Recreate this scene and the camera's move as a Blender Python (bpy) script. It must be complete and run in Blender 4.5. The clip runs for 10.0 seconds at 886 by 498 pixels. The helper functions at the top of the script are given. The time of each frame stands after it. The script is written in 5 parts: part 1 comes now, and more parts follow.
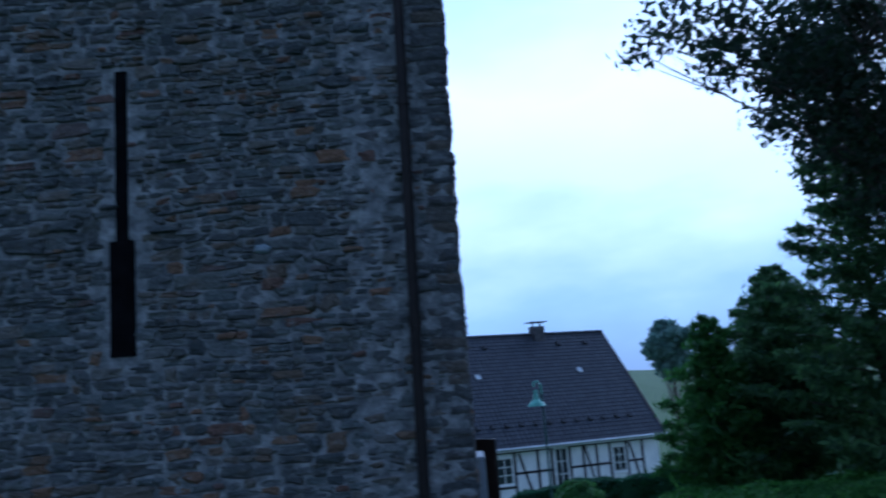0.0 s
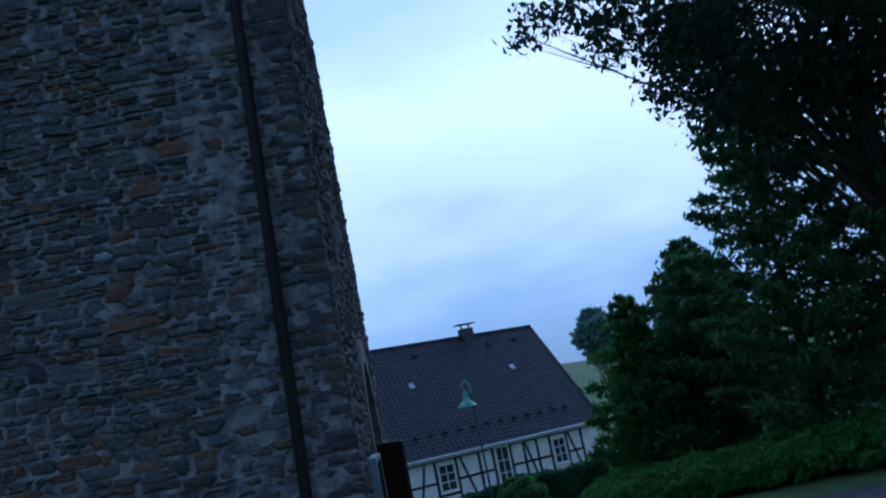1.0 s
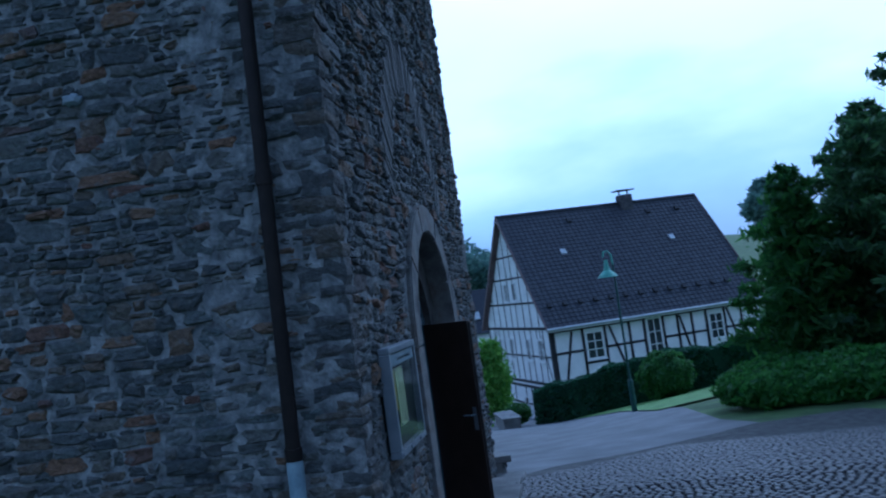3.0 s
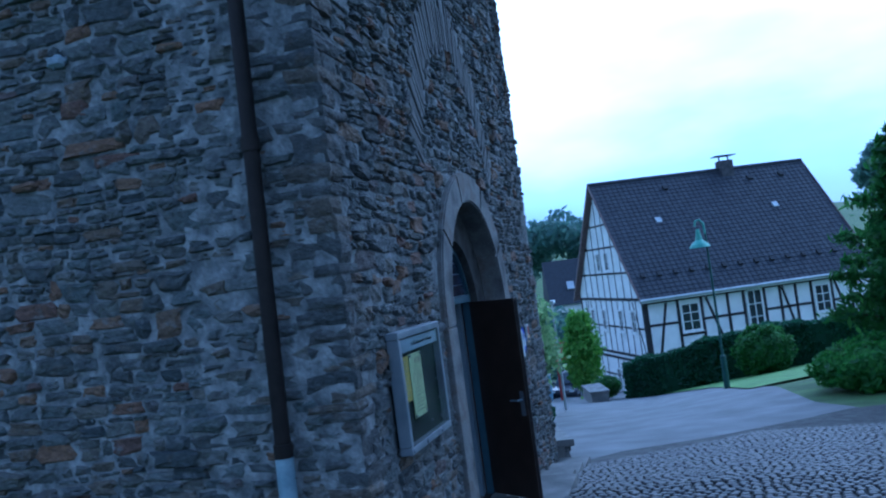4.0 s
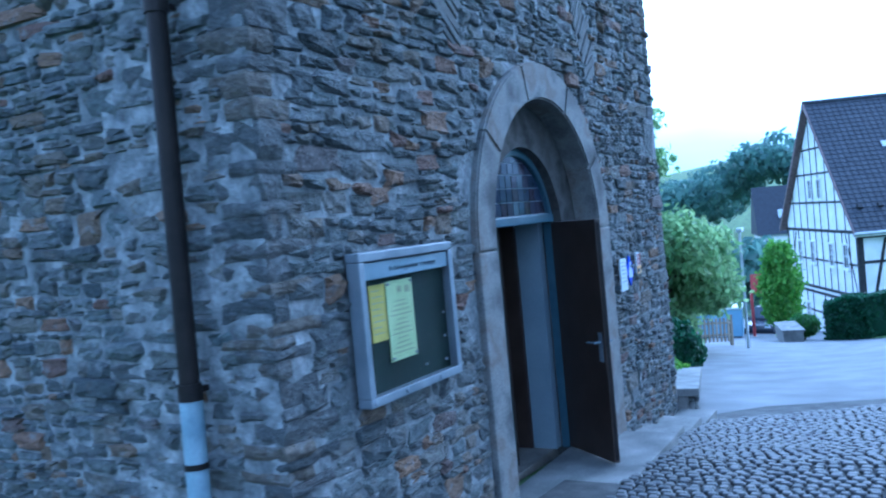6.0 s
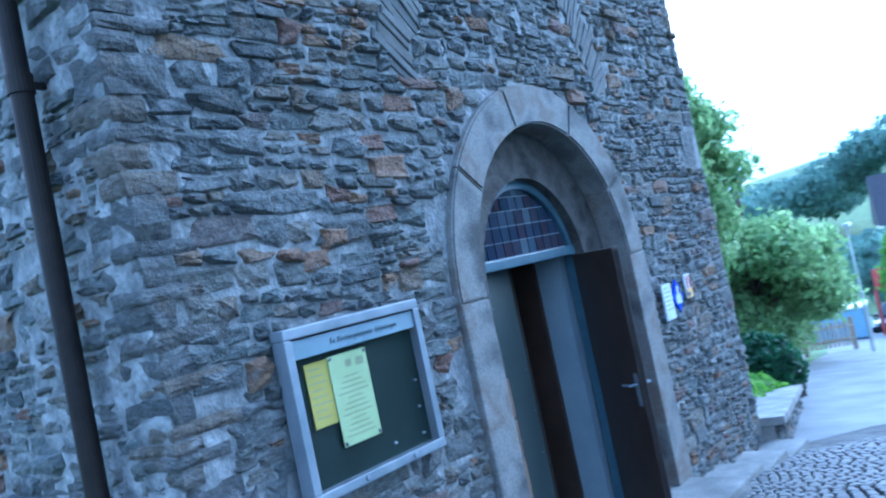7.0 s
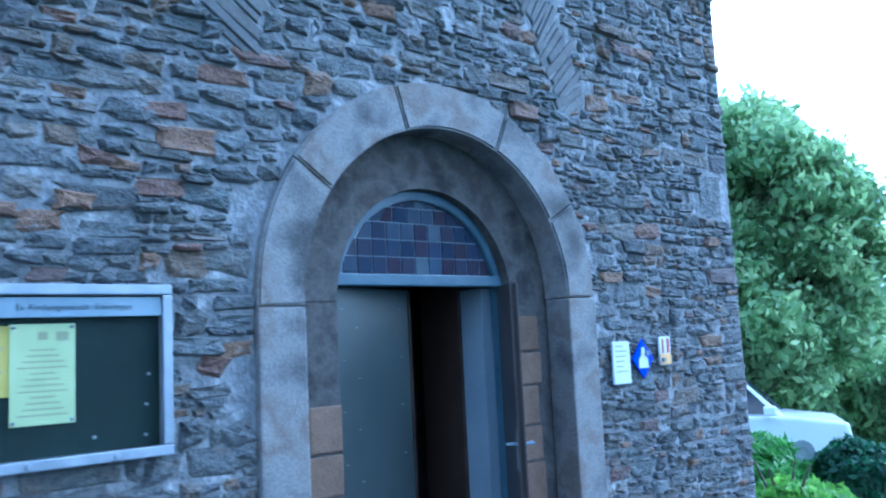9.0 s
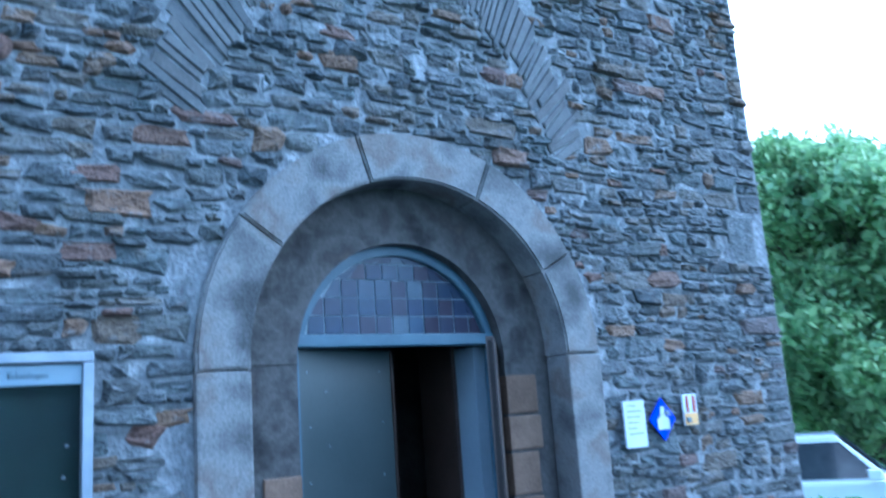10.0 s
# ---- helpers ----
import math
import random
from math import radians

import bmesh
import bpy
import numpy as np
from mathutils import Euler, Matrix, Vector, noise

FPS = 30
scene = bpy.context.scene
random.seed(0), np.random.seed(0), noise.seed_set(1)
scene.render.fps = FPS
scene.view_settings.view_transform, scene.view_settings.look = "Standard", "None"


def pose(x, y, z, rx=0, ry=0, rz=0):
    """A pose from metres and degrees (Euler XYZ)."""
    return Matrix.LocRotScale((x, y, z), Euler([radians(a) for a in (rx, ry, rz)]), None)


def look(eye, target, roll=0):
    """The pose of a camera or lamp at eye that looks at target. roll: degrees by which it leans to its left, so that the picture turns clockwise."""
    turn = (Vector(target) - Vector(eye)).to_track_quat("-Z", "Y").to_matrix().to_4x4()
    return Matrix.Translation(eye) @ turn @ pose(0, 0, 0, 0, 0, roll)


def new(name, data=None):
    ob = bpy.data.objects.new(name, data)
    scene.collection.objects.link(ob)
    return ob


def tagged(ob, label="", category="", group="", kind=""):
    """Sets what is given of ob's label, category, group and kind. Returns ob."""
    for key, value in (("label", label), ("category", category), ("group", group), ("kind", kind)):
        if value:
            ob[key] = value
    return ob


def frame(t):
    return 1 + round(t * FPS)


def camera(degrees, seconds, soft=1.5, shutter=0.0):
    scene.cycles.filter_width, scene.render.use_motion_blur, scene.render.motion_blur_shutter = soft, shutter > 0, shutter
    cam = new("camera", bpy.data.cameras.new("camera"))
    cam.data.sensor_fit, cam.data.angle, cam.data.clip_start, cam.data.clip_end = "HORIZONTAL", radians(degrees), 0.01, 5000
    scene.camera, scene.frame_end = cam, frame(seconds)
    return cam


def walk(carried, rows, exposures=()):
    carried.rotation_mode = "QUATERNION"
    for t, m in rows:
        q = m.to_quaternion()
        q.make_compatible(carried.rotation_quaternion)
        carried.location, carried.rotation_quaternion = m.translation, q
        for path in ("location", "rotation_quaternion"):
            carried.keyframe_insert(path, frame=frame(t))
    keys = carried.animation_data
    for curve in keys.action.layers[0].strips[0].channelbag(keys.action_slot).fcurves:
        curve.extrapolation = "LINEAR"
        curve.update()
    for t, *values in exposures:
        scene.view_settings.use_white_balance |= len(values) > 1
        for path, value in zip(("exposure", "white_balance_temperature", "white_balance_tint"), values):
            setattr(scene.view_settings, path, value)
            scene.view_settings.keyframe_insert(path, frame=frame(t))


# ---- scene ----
cam = camera(55.0, 10.0, soft=2.1, shutter=0.4)
PATH = [
    (0, (-6.561, 0.022, 2.176), (-4.594, 0.045, 2.539), -4.6),
    (0.5, (-6.41, -0.196, 2.041), (-4.452, -0.391, 2.401), -5.7),
    (1, (-6.005, -0.394, 2.0), (-4.044, -0.545, 2.364), -11.5),
    (1.5, (-5.743, -0.672, 2.046), (-3.759, -0.696, 2.299), -9.5),
    (2, (-5.325, -0.821, 2.051), (-3.333, -0.736, 2.213), -8.5),
    (2.5, (-5.03, -1.104, 2.02), (-3.053, -0.896, 2.243), -8.8),
    (2.7, (-4.906, -1.185, 2.018), (-2.923, -0.965, 2.159), -8.8),
    (3.8, (-4.132, -1.58, 2.023), (-2.195, -1.094, 2.136), -6.5),
    (4, (-4.014, -1.651, 2.019), (-2.085, -1.128, 2.089), -7.6),
    (4.5, (-3.671, -1.792, 1.991), (-1.763, -1.197, 2.073), -5.4),
    (5, (-3.266, -1.965, 1.942), (-1.416, -1.217, 2.077), -8.2),
    (5.5, (-2.872, -2.077, 1.913), (-1.103, -1.154, 2.05), -6.0),
    (6, (-2.55, -2.243, 1.86), (-0.807, -1.263, 1.796), -5.3),
    (6.2, (-2.365, -2.3, 1.907), (-0.597, -1.365, 1.904), -5.0),
    (7.3, (-1.507, -2.712, 1.811), (0.034, -1.442, 1.925), -12.4),
    (7.5, (-1.346, -2.825, 1.782), (0.16, -1.522, 1.968), -8.8),
    (8, (-0.95, -3.088, 1.694), (0.654, -1.894, 1.671), -6.0),
    (8.5, (-0.522, -3.23, 1.595), (0.961, -1.901, 1.784), -0.8),
    (9, (-0.103, -3.483, 1.461), (1.204, -1.985, 1.68), -2.8),
    (9.5, (0.276, -3.605, 1.431), (1.544, -2.074, 1.653), -2.0),
    (10, (0.633, -3.694, 1.407), (1.732, -2.068, 1.79), -4.1),
]
EXPOSURE = [(0.0, -0.3, 4600, 14), (1.0, -0.7, 4700, 12), (1.5, -0.95, 4650, 12), (2.0, -0.85, 4650, 12), (2.5, -0.5, 4600, 11), (3.8, 0.3, 4300, 9), (4.5, 0.75, 4200, 8), (5.5, 1.2, 4200, 8), (6.2, 1.9, 4350, 6), (7.5, 2.3, 4450, 6), (8.5, 2.45, 4450, 6), (9.0, 2.4, 4400, 6), (9.5, 2.25, 4400, 6), (10.0, 2.45, 4400, 5)]
walk(cam, [(t, look(eye, target, roll)) for t, eye, target, roll in PATH], exposures=EXPOSURE)

# ---- world and sun: overcast evening ----
world = bpy.data.worlds.new("evening_sky")
scene.world = world
world.use_nodes = True
wn, wl = world.node_tree.nodes, world.node_tree.links
wn.clear()
w_out, w_bg = wn.new("ShaderNodeOutputWorld"), wn.new("ShaderNodeBackground")
w_sky = wn.new("ShaderNodeTexSky")
w_sky.sky_type, w_sky.sun_disc = "NISHITA", False
w_sky.sun_elevation, w_sky.sun_rotation = radians(33), radians(123)
w_co, w_noise, w_ramp, w_mix = wn.new("ShaderNodeTexCoord"), wn.new("ShaderNodeTexNoise"), wn.new("ShaderNodeValToRGB"), wn.new("ShaderNodeMixRGB")
w_sep, w_grad = wn.new("ShaderNodeSeparateXYZ"), wn.new("ShaderNodeValToRGB")
w_add = wn.new("ShaderNodeMath")
w_map = wn.new("ShaderNodeMapping")
w_map.inputs["Scale"].default_value = (1.0, 1.0, 2.6)
wl.new(w_co.outputs["Generated"], w_map.inputs["Vector"])
wl.new(w_map.outputs[0], w_noise.inputs["Vector"])
w_noise.inputs["Scale"].default_value, w_noise.inputs["Detail"].default_value = 2.3, 5.0
wl.new(w_co.outputs["Generated"], w_sep.inputs[0])
w_add.operation = "MULTIPLY_ADD"
w_add.inputs[1].default_value = 0.28
wl.new(w_noise.outputs["Fac"], w_add.inputs[0])
wl.new(w_sep.outputs["Z"], w_add.inputs[2])
# cloud brightness by height above the horizon, broken up by the noise
cr = w_grad.color_ramp
cr.elements[0].position, cr.elements[0].color = 0.10, (2.7, 4.2, 6.9, 1)
cr.elements[1].position, cr.elements[1].color = 0.90, (7.5, 9.8, 13.5, 1)
for p, c in ((0.19, (3.9, 5.7, 8.5, 1)), (0.26, (5.9, 8.1, 11.0, 1)), (0.35, (13.0, 14.2, 15.6, 1)), (0.5, (16.5, 17.6, 19.2, 1)), (0.62, (10.8, 12.8, 16.2, 1))):
    cr.elements.new(p).color = c
wl.new(w_add.outputs[0], w_grad.inputs[0])
w_mix.inputs[0].default_value = 0.9
wl.new(w_sky.outputs[0], w_mix.inputs[1])
wl.new(w_grad.outputs[0], w_mix.inputs[2])
# the light comes from the evening side; the opposite sky is dull
w_dot, w_side, w_mul = wn.new("ShaderNodeVectorMath"), wn.new("ShaderNodeValToRGB"), wn.new("ShaderNodeMixRGB")
w_dot.operation = "DOT_PRODUCT"
w_dot.inputs[1].default_value = (0.8, -0.3, -0.1)
wl.new(w_co.outputs["Generated"], w_dot.inputs[0])
w_side.color_ramp.elements[0].position, w_side.color_ramp.elements[0].color = 0.0, (0.47, 0.48, 0.5, 1)
w_side.color_ramp.elements[1].position, w_side.color_ramp.elements[1].color = 0.62, (1, 1, 1, 1)
wl.new(w_dot.outputs["Value"], w_side.inputs[0])
w_mul.blend_type, w_mul.inputs[0].default_value = "MULTIPLY", 1.0
wl.new(w_mix.outputs[0], w_mul.inputs[1])
wl.new(w_side.outputs[0], w_mul.inputs[2])
wl.new(w_mul.outputs[0], w_bg.inputs[0])
w_bg.inputs[1].default_value = 0.1
wl.new(w_bg.outputs[0], w_out.inputs[0])

sun = new("sun", bpy.data.lights.new("sun", "SUN"))
sun.data.energy, sun.data.angle, sun.data.color = 0.9, radians(45), (0.86, 0.93, 1.0)
sun.matrix_world = look((0, 0, 0), (-0.7, 0.45, -0.55))


# ---- materials ----
def material(name, rough=0.8, metal=0.0):
    m = bpy.data.materials.new(name)
    m.use_nodes = True
    b = m.node_tree.nodes["Principled BSDF"]
    b.inputs["Roughness"].default_value, b.inputs["Metallic"].default_value = rough, metal
    return m, m.node_tree.nodes, m.node_tree.links, b


def ramp(nodes, stops):
    r = nodes.new("ShaderNodeValToRGB")
    e = r.color_ramp.elements
    e[0].position, e[0].color = stops[0][0], (*stops[0][1], 1)
    e[1].position, e[1].color = stops[-1][0], (*stops[-1][1], 1)
    for p, c in stops[1:-1]:
        e.new(p).color = (*c, 1)
    return r


def varied(name, stops, scale=4.0, rough=0.8, bump=0.3, fine=40.0, pick="noise", metal=0.0, amount=0.45, distance=0.02, stretch=1.0):
    """Colour from a ramp, picked per piece, per island or by noise; a second finer noise for grain, and bump."""
    m, n, l, b = material(name, rough, metal)
    co = n.new("ShaderNodeTexCoord")
    geo = n.new("ShaderNodeNewGeometry")
    big, small = n.new("ShaderNodeTexNoise"), n.new("ShaderNodeTexNoise")
    big.inputs["Scale"].default_value, small.inputs["Scale"].default_value = scale, fine
    big.inputs["Detail"].default_value = small.inputs["Detail"].default_value = 6
    l.new(geo.outputs["Position"], big.inputs["Vector"])
    if stretch != 1.0:
        flat = n.new("ShaderNodeMapping")
        flat.inputs["Scale"].default_value = (1, 1, stretch)
        l.new(geo.outputs["Position"], flat.inputs["Vector"])
        l.new(flat.outputs[0], small.inputs["Vector"])
    else:
        l.new(geo.outputs["Position"], small.inputs["Vector"])
    r = ramp(n, stops)
    if pick == "object":
        info = n.new("ShaderNodeObjectInfo")
        l.new(info.outputs["Random"], r.inputs[0])
    elif pick == "island":
        l.new(geo.outputs["Random Per Island"], r.inputs[0])
    else:
        l.new(big.outputs["Fac"], r.inputs[0])
    grain = ramp(n, [(0.25, (1 - amount,) * 3), (0.75, (1 + amount,) * 3)])
    blend = n.new("ShaderNodeMath")
    blend.operation = "MULTIPLY_ADD"
    blend.inputs[1].default_value, blend.inputs[2].default_value = 0.5, 0.0
    half = n.new("ShaderNodeMath")
    half.operation = "ADD"
    l.new(small.outputs["Fac"], blend.inputs[0])
    blend2 = n.new("ShaderNodeMath")
    blend2.operation = "MULTIPLY"
    blend2.inputs[1].default_value = 0.5
    l.new(big.outputs["Fac"], blend2.inputs[0])
    l.new(blend.outputs[0], half.inputs[0])
    l.new(blend2.outputs[0], half.inputs[1])
    l.new(half.outputs[0], grain.inputs[0])
    mul = n.new("ShaderNodeMixRGB")
    mul.blend_type, mul.inputs[0].default_value = "MULTIPLY", 1.0
    l.new(r.outputs[0], mul.inputs[1])
    l.new(grain.outputs[0], mul.inputs[2])
    l.new(mul.outputs[0], b.inputs["Base Color"])
    if bump:
        bp = n.new("ShaderNodeBump")
        bp.inputs["Strength"].default_value, bp.inputs["Distance"].default_value = bump, distance
        l.new(half.outputs[0], bp.inputs["Height"])
        l.new(bp.outputs[0], b.inputs["Normal"])
    return m


def rubble_stone(name, stops, pick):
    """Broken sandstone: colour by piece, ochre stains, mottling, lime smears and a rough split face."""
    m, n, l, b = material(name, 0.88)
    geo = n.new("ShaderNodeNewGeometry")

    def cloud(scale, detail, stretch, shift=0.0):
        mp, t = n.new("ShaderNodeMapping"), n.new("ShaderNodeTexNoise")
        mp.inputs["Scale"].default_value, mp.inputs["Location"].default_value = (1, 1, stretch), (shift, shift, shift)
        l.new(geo.outputs["Position"], mp.inputs["Vector"])
        l.new(mp.outputs[0], t.inputs["Vector"])
        t.inputs["Scale"].default_value, t.inputs["Detail"].default_value, t.inputs["Roughness"].default_value = scale, detail, 0.62
        return t.outputs["Fac"]

    def mixed(kind, fac, a, c):
        x = n.new("ShaderNodeMixRGB")
        x.blend_type = kind
        for s, v in ((0, fac), (1, a), (2, c)):
            if isinstance(v, (float, tuple)):
                x.inputs[s].default_value = v
            else:
                l.new(v, x.inputs[s])
        return x.outputs[0]

    r = ramp(n, stops)
    if pick == "object":
        l.new(n.new("ShaderNodeObjectInfo").outputs["Random"], r.inputs[0])
    else:
        l.new(geo.outputs["Random Per Island"], r.inputs[0])
    stain = ramp(n, [(0.56, (0, 0, 0)), (0.72, (0.5, 0.5, 0.5))])
    l.new(cloud(6.5, 5, 1.3, 4.0), stain.inputs[0])
    mottle = ramp(n, [(0.3, (0.6, 0.6, 0.62)), (0.5, (0.95, 0.95, 0.95)), (0.72, (1.45, 1.44, 1.4))])
    l.new(cloud(26, 8, 1.7), mottle.inputs[0])
    smear = ramp(n, [(0.55, (0, 0, 0)), (0.66, (0.6, 0.6, 0.6))])
    l.new(cloud(10, 9, 1.5, 9.0), smear.inputs[0])
    c = mixed("MIX", stain.outputs[0], r.outputs[0], (0.135, 0.1, 0.068, 1))
    c = mixed("MULTIPLY", 1.0, c, mottle.outputs[0])
    c = mixed("MIX", smear.outputs[0], c, (0.2, 0.205, 0.207, 1))
    l.new(c, b.inputs["Base Color"])
    add = n.new("ShaderNodeMath")
    add.operation = "MULTIPLY_ADD"
    add.inputs[1].default_value = 0.4
    l.new(cloud(55, 6, 1.4), add.inputs[0])
    l.new(cloud(15, 4, 1.3, 2.0), add.inputs[2])
    bp = n.new("ShaderNodeBump")
    bp.inputs["Strength"].default_value, bp.inputs["Distance"].default_value = 1.0, 0.035
    l.new(add.outputs[0], bp.inputs["Height"])
    l.new(bp.outputs[0], b.inputs["Normal"])
    return m


STONE = [(0.0, (0.04, 0.05, 0.054)), (0.12, (0.1, 0.11, 0.112)), (0.24, (0.062, 0.07, 0.072)), (0.36, (0.135, 0.148, 0.148)), (0.48, (0.078, 0.096, 0.098)), (0.58, (0.112, 0.118, 0.11)),
         (0.68, (0.05, 0.058, 0.06)), (0.77, (0.138, 0.138, 0.126)), (0.87, (0.105, 0.09, 0.07)), (0.94, (0.17, 0.108, 0.066)), (0.975, (0.12, 0.072, 0.056)), (1.0, (0.09, 0.1, 0.104))]
GREY = [(0.0, (0.05, 0.057, 0.06)), (0.4, (0.085, 0.09, 0.09)), (0.7, (0.065, 0.07, 0.072)), (0.9, (0.1, 0.09, 0.075)), (1.0, (0.095, 0.085, 0.07))]
# flat black standing in for the shade inside the slit
slit_black = varied("painted_unlit_depth", [(0.3, (0.003, 0.003, 0.004)), (0.7, (0.006, 0.006, 0.007))], 8, 0.95, 0.2, 40)
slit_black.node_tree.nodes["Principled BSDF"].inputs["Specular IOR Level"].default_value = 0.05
stone_piece = rubble_stone("rubble_stone", STONE, "object")
stone_joined = rubble_stone("rubble_stone_joined", STONE, "island")
quoin_mat = rubble_stone("corner_stone", GREY, "object")
orange_stone = rubble_stone("orange_sandstone", [(0.0, (0.15, 0.095, 0.06)), (1.0, (0.18, 0.11, 0.068))], "object")
rust_stone = rubble_stone("rusty_stone", [(0.0, (0.11, 0.068, 0.052)), (1.0, (0.13, 0.078, 0.058))], "object")
grey_stone = rubble_stone("blue_grey_stone", [(0.0, (0.09, 0.105, 0.108)), (1.0, (0.125, 0.14, 0.14))], "object")
brown_stone = rubble_stone("brown_sandstone", [(0.0, (0.12, 0.09, 0.06)), (1.0, (0.14, 0.1, 0.066))], "object")
slate_joined = varied("thin_slate_stone", [(0.0, (0.07, 0.076, 0.078)), (0.5, (0.115, 0.12, 0.116)), (1.0, (0.09, 0.09, 0.086))], 9, 0.85, 0.5, 60, "island", distance=0.01)
mortar = varied("lime_mortar", [(0.3, (0.12, 0.13, 0.135)), (0.7, (0.24, 0.25, 0.25))], 9, 0.95, 1.0, 30, amount=0.6, distance=0.035)
ashlar = varied("dressed_sandstone", [(0.3, (0.06, 0.062, 0.06)), (0.42, (0.125, 0.127, 0.122)), (0.5, (0.175, 0.175, 0.165)), (0.6, (0.115, 0.1, 0.085)), (0.72, (0.16, 0.158, 0.15))], 3.2, 0.85, 0.5, 70, amount=0.55, distance=0.01)
# stained reveal, its tones also darkened for the shade in the recess
old_shaded_plaster = varied("weathered_shaded_reveal_stone", [(0.3, (0.022, 0.021, 0.02)), (0.48, (0.075, 0.072, 0.066)), (0.62, (0.035, 0.032, 0.03)), (0.8, (0.08, 0.064, 0.048))], 5, 0.9, 0.5, 50, distance=0.01)
brick_mat = varied("brown_brick", [(0.0, (0.13, 0.085, 0.055)), (1.0, (0.18, 0.12, 0.08))], 10, 0.9, 0.4, 70, "object", distance=0.008)
flag_mat = varied("flagstone", [(0.3, (0.12, 0.122, 0.118)), (0.7, (0.21, 0.208, 0.195))], 3, 0.8, 0.3, 60, distance=0.01)
cobble_piece = varied("cobblestone", [(0.0, (0.045, 0.05, 0.055)), (0.5, (0.068, 0.071, 0.074)), (1.0, (0.1, 0.098, 0.094))], 8, 0.55, 0.3, 80, "object", distance=0.006)
cobble_joined = varied("cobblestone_joined", [(0.0, (0.045, 0.05, 0.055)), (0.5, (0.068, 0.071, 0.074)), (1.0, (0.1, 0.098, 0.094))], 8, 0.55, 0.3, 80, "island", distance=0.006)
sand_joint = varied("dark_joint_sand", [(0.3, (0.05, 0.051, 0.05)), (0.7, (0.09, 0.089, 0.084))], 6, 0.95, 0.4, 60)
asphalt = varied("asphalt", [(0.3, (0.105, 0.11, 0.115)), (0.7, (0.155, 0.16, 0.165))], 1.2, 0.75, 0.3, 120, amount=0.3, distance=0.004)
soil = varied("grass_soil", [(0.3, (0.05, 0.09, 0.025)), (0.7, (0.09, 0.15, 0.04))], 1.0, 0.95, 0.5, 30)
lawn_mat = varied("lawn", [(0.3, (0.1, 0.2, 0.04)), (0.7, (0.15, 0.27, 0.06))], 2.0, 0.9, 0.6, 60)
# hill green with distance haze mixed into the colour
hill_mat = varied("hazy_wooded_hill", [(0.3, (0.07, 0.12, 0.11)), (0.7, (0.1, 0.16, 0.14))], 0.06, 0.95, 0.0, 1.0)
dark_paint = varied("dark_brown_paint", [(0.3, (0.035, 0.024, 0.018)), (0.7, (0.05, 0.034, 0.026))], 6, 0.35, 0.1, 60, amount=0.2)
pipe_paint = varied("brown_pipe_paint", [(0.3, (0.012, 0.01, 0.01)), (0.7, (0.02, 0.016, 0.014))], 8, 0.5, 0.1, 60, amount=0.25)
pipe_paint.node_tree.nodes["Principled BSDF"].inputs["Specular IOR Level"].default_value = 0.18
pipe_steel = varied("pale_blue_pipe_foot", [(0.3, (0.2, 0.28, 0.33)), (0.7, (0.27, 0.35, 0.4))], 7, 0.45, 0.1, 60, amount=0.2)
alu = varied("brushed_aluminium", [(0.3, (0.19, 0.22, 0.25)), (0.7, (0.27, 0.3, 0.33))], 6, 0.4, 0.05, 120, metal=0.35, amount=0.12)
felt = varied("dark_green_felt", [(0.3, (0.004, 0.016, 0.014)), (0.7, (0.006, 0.021, 0.018))], 8, 0.9, 0.1, 90, amount=0.2)
paper_green = varied("pale_green_paper", [(0.3, (0.42, 0.54, 0.27)), (0.7, (0.49, 0.6, 0.33))], 5, 0.8, 0.1, 30, amount=0.08)
paper_yellow = varied("yellow_paper", [(0.3, (0.45, 0.41, 0.08)), (0.7, (0.52, 0.46, 0.11))], 5, 0.8, 0.1, 30, amount=0.08)
ink = varied("grey_ink", [(0.3, (0.3, 0.34, 0.2)), (0.7, (0.34, 0.38, 0.24))], 5, 0.9, 0.0, 30, amount=0.1)
ink_dark = varied("dark_ink", [(0.3, (0.03, 0.05, 0.07)), (0.7, (0.04, 0.06, 0.08))], 5, 0.9, 0.0, 30, amount=0.1)
header_blue = varied("pale_blue_header", [(0.3, (0.2, 0.29, 0.36)), (0.7, (0.26, 0.35, 0.41))], 5, 0.6, 0.0, 30, amount=0.1)
frame_blue = varied("blue_grey_frame_paint", [(0.3, (0.045, 0.085, 0.115)), (0.7, (0.06, 0.105, 0.135))], 8, 0.4, 0.1, 60, amount=0.15)
leaf_grey = varied("grey_door_paint", [(0.3, (0.03, 0.043, 0.042)), (0.7, (0.042, 0.055, 0.053))], 2, 0.55, 0.05, 50, amount=0.1)
lining_grey = varied("pale_lining_paint", [(0.3, (0.2, 0.25, 0.29)), (0.7, (0.25, 0.3, 0.33))], 2, 0.5, 0.05, 50, amount=0.1)
lead = varied("grey_lead_came", [(0.3, (0.16, 0.2, 0.23)), (0.7, (0.22, 0.26, 0.29))], 9, 0.5, 0.1, 70, metal=0.3, amount=0.15)
pane_glass = varied("stained_glass_pane", [(0.0, (0.05, 0.065, 0.09)), (0.3, (0.02, 0.03, 0.055)), (0.5, (0.035, 0.036, 0.055)), (0.7, (0.03, 0.02, 0.03)), (0.85, (0.03, 0.05, 0.09)), (1.0, (0.08, 0.1, 0.12))], 6, 0.12, 0.1, 20, "object", amount=0.2)
pane_glass.node_tree.nodes["Principled BSDF"].inputs["Specular IOR Level"].default_value = 0.22
sign_white = varied("white_sign", [(0.3, (0.5, 0.56, 0.6)), (0.7, (0.57, 0.62, 0.65))], 6, 0.4, 0.0, 30, amount=0.08)
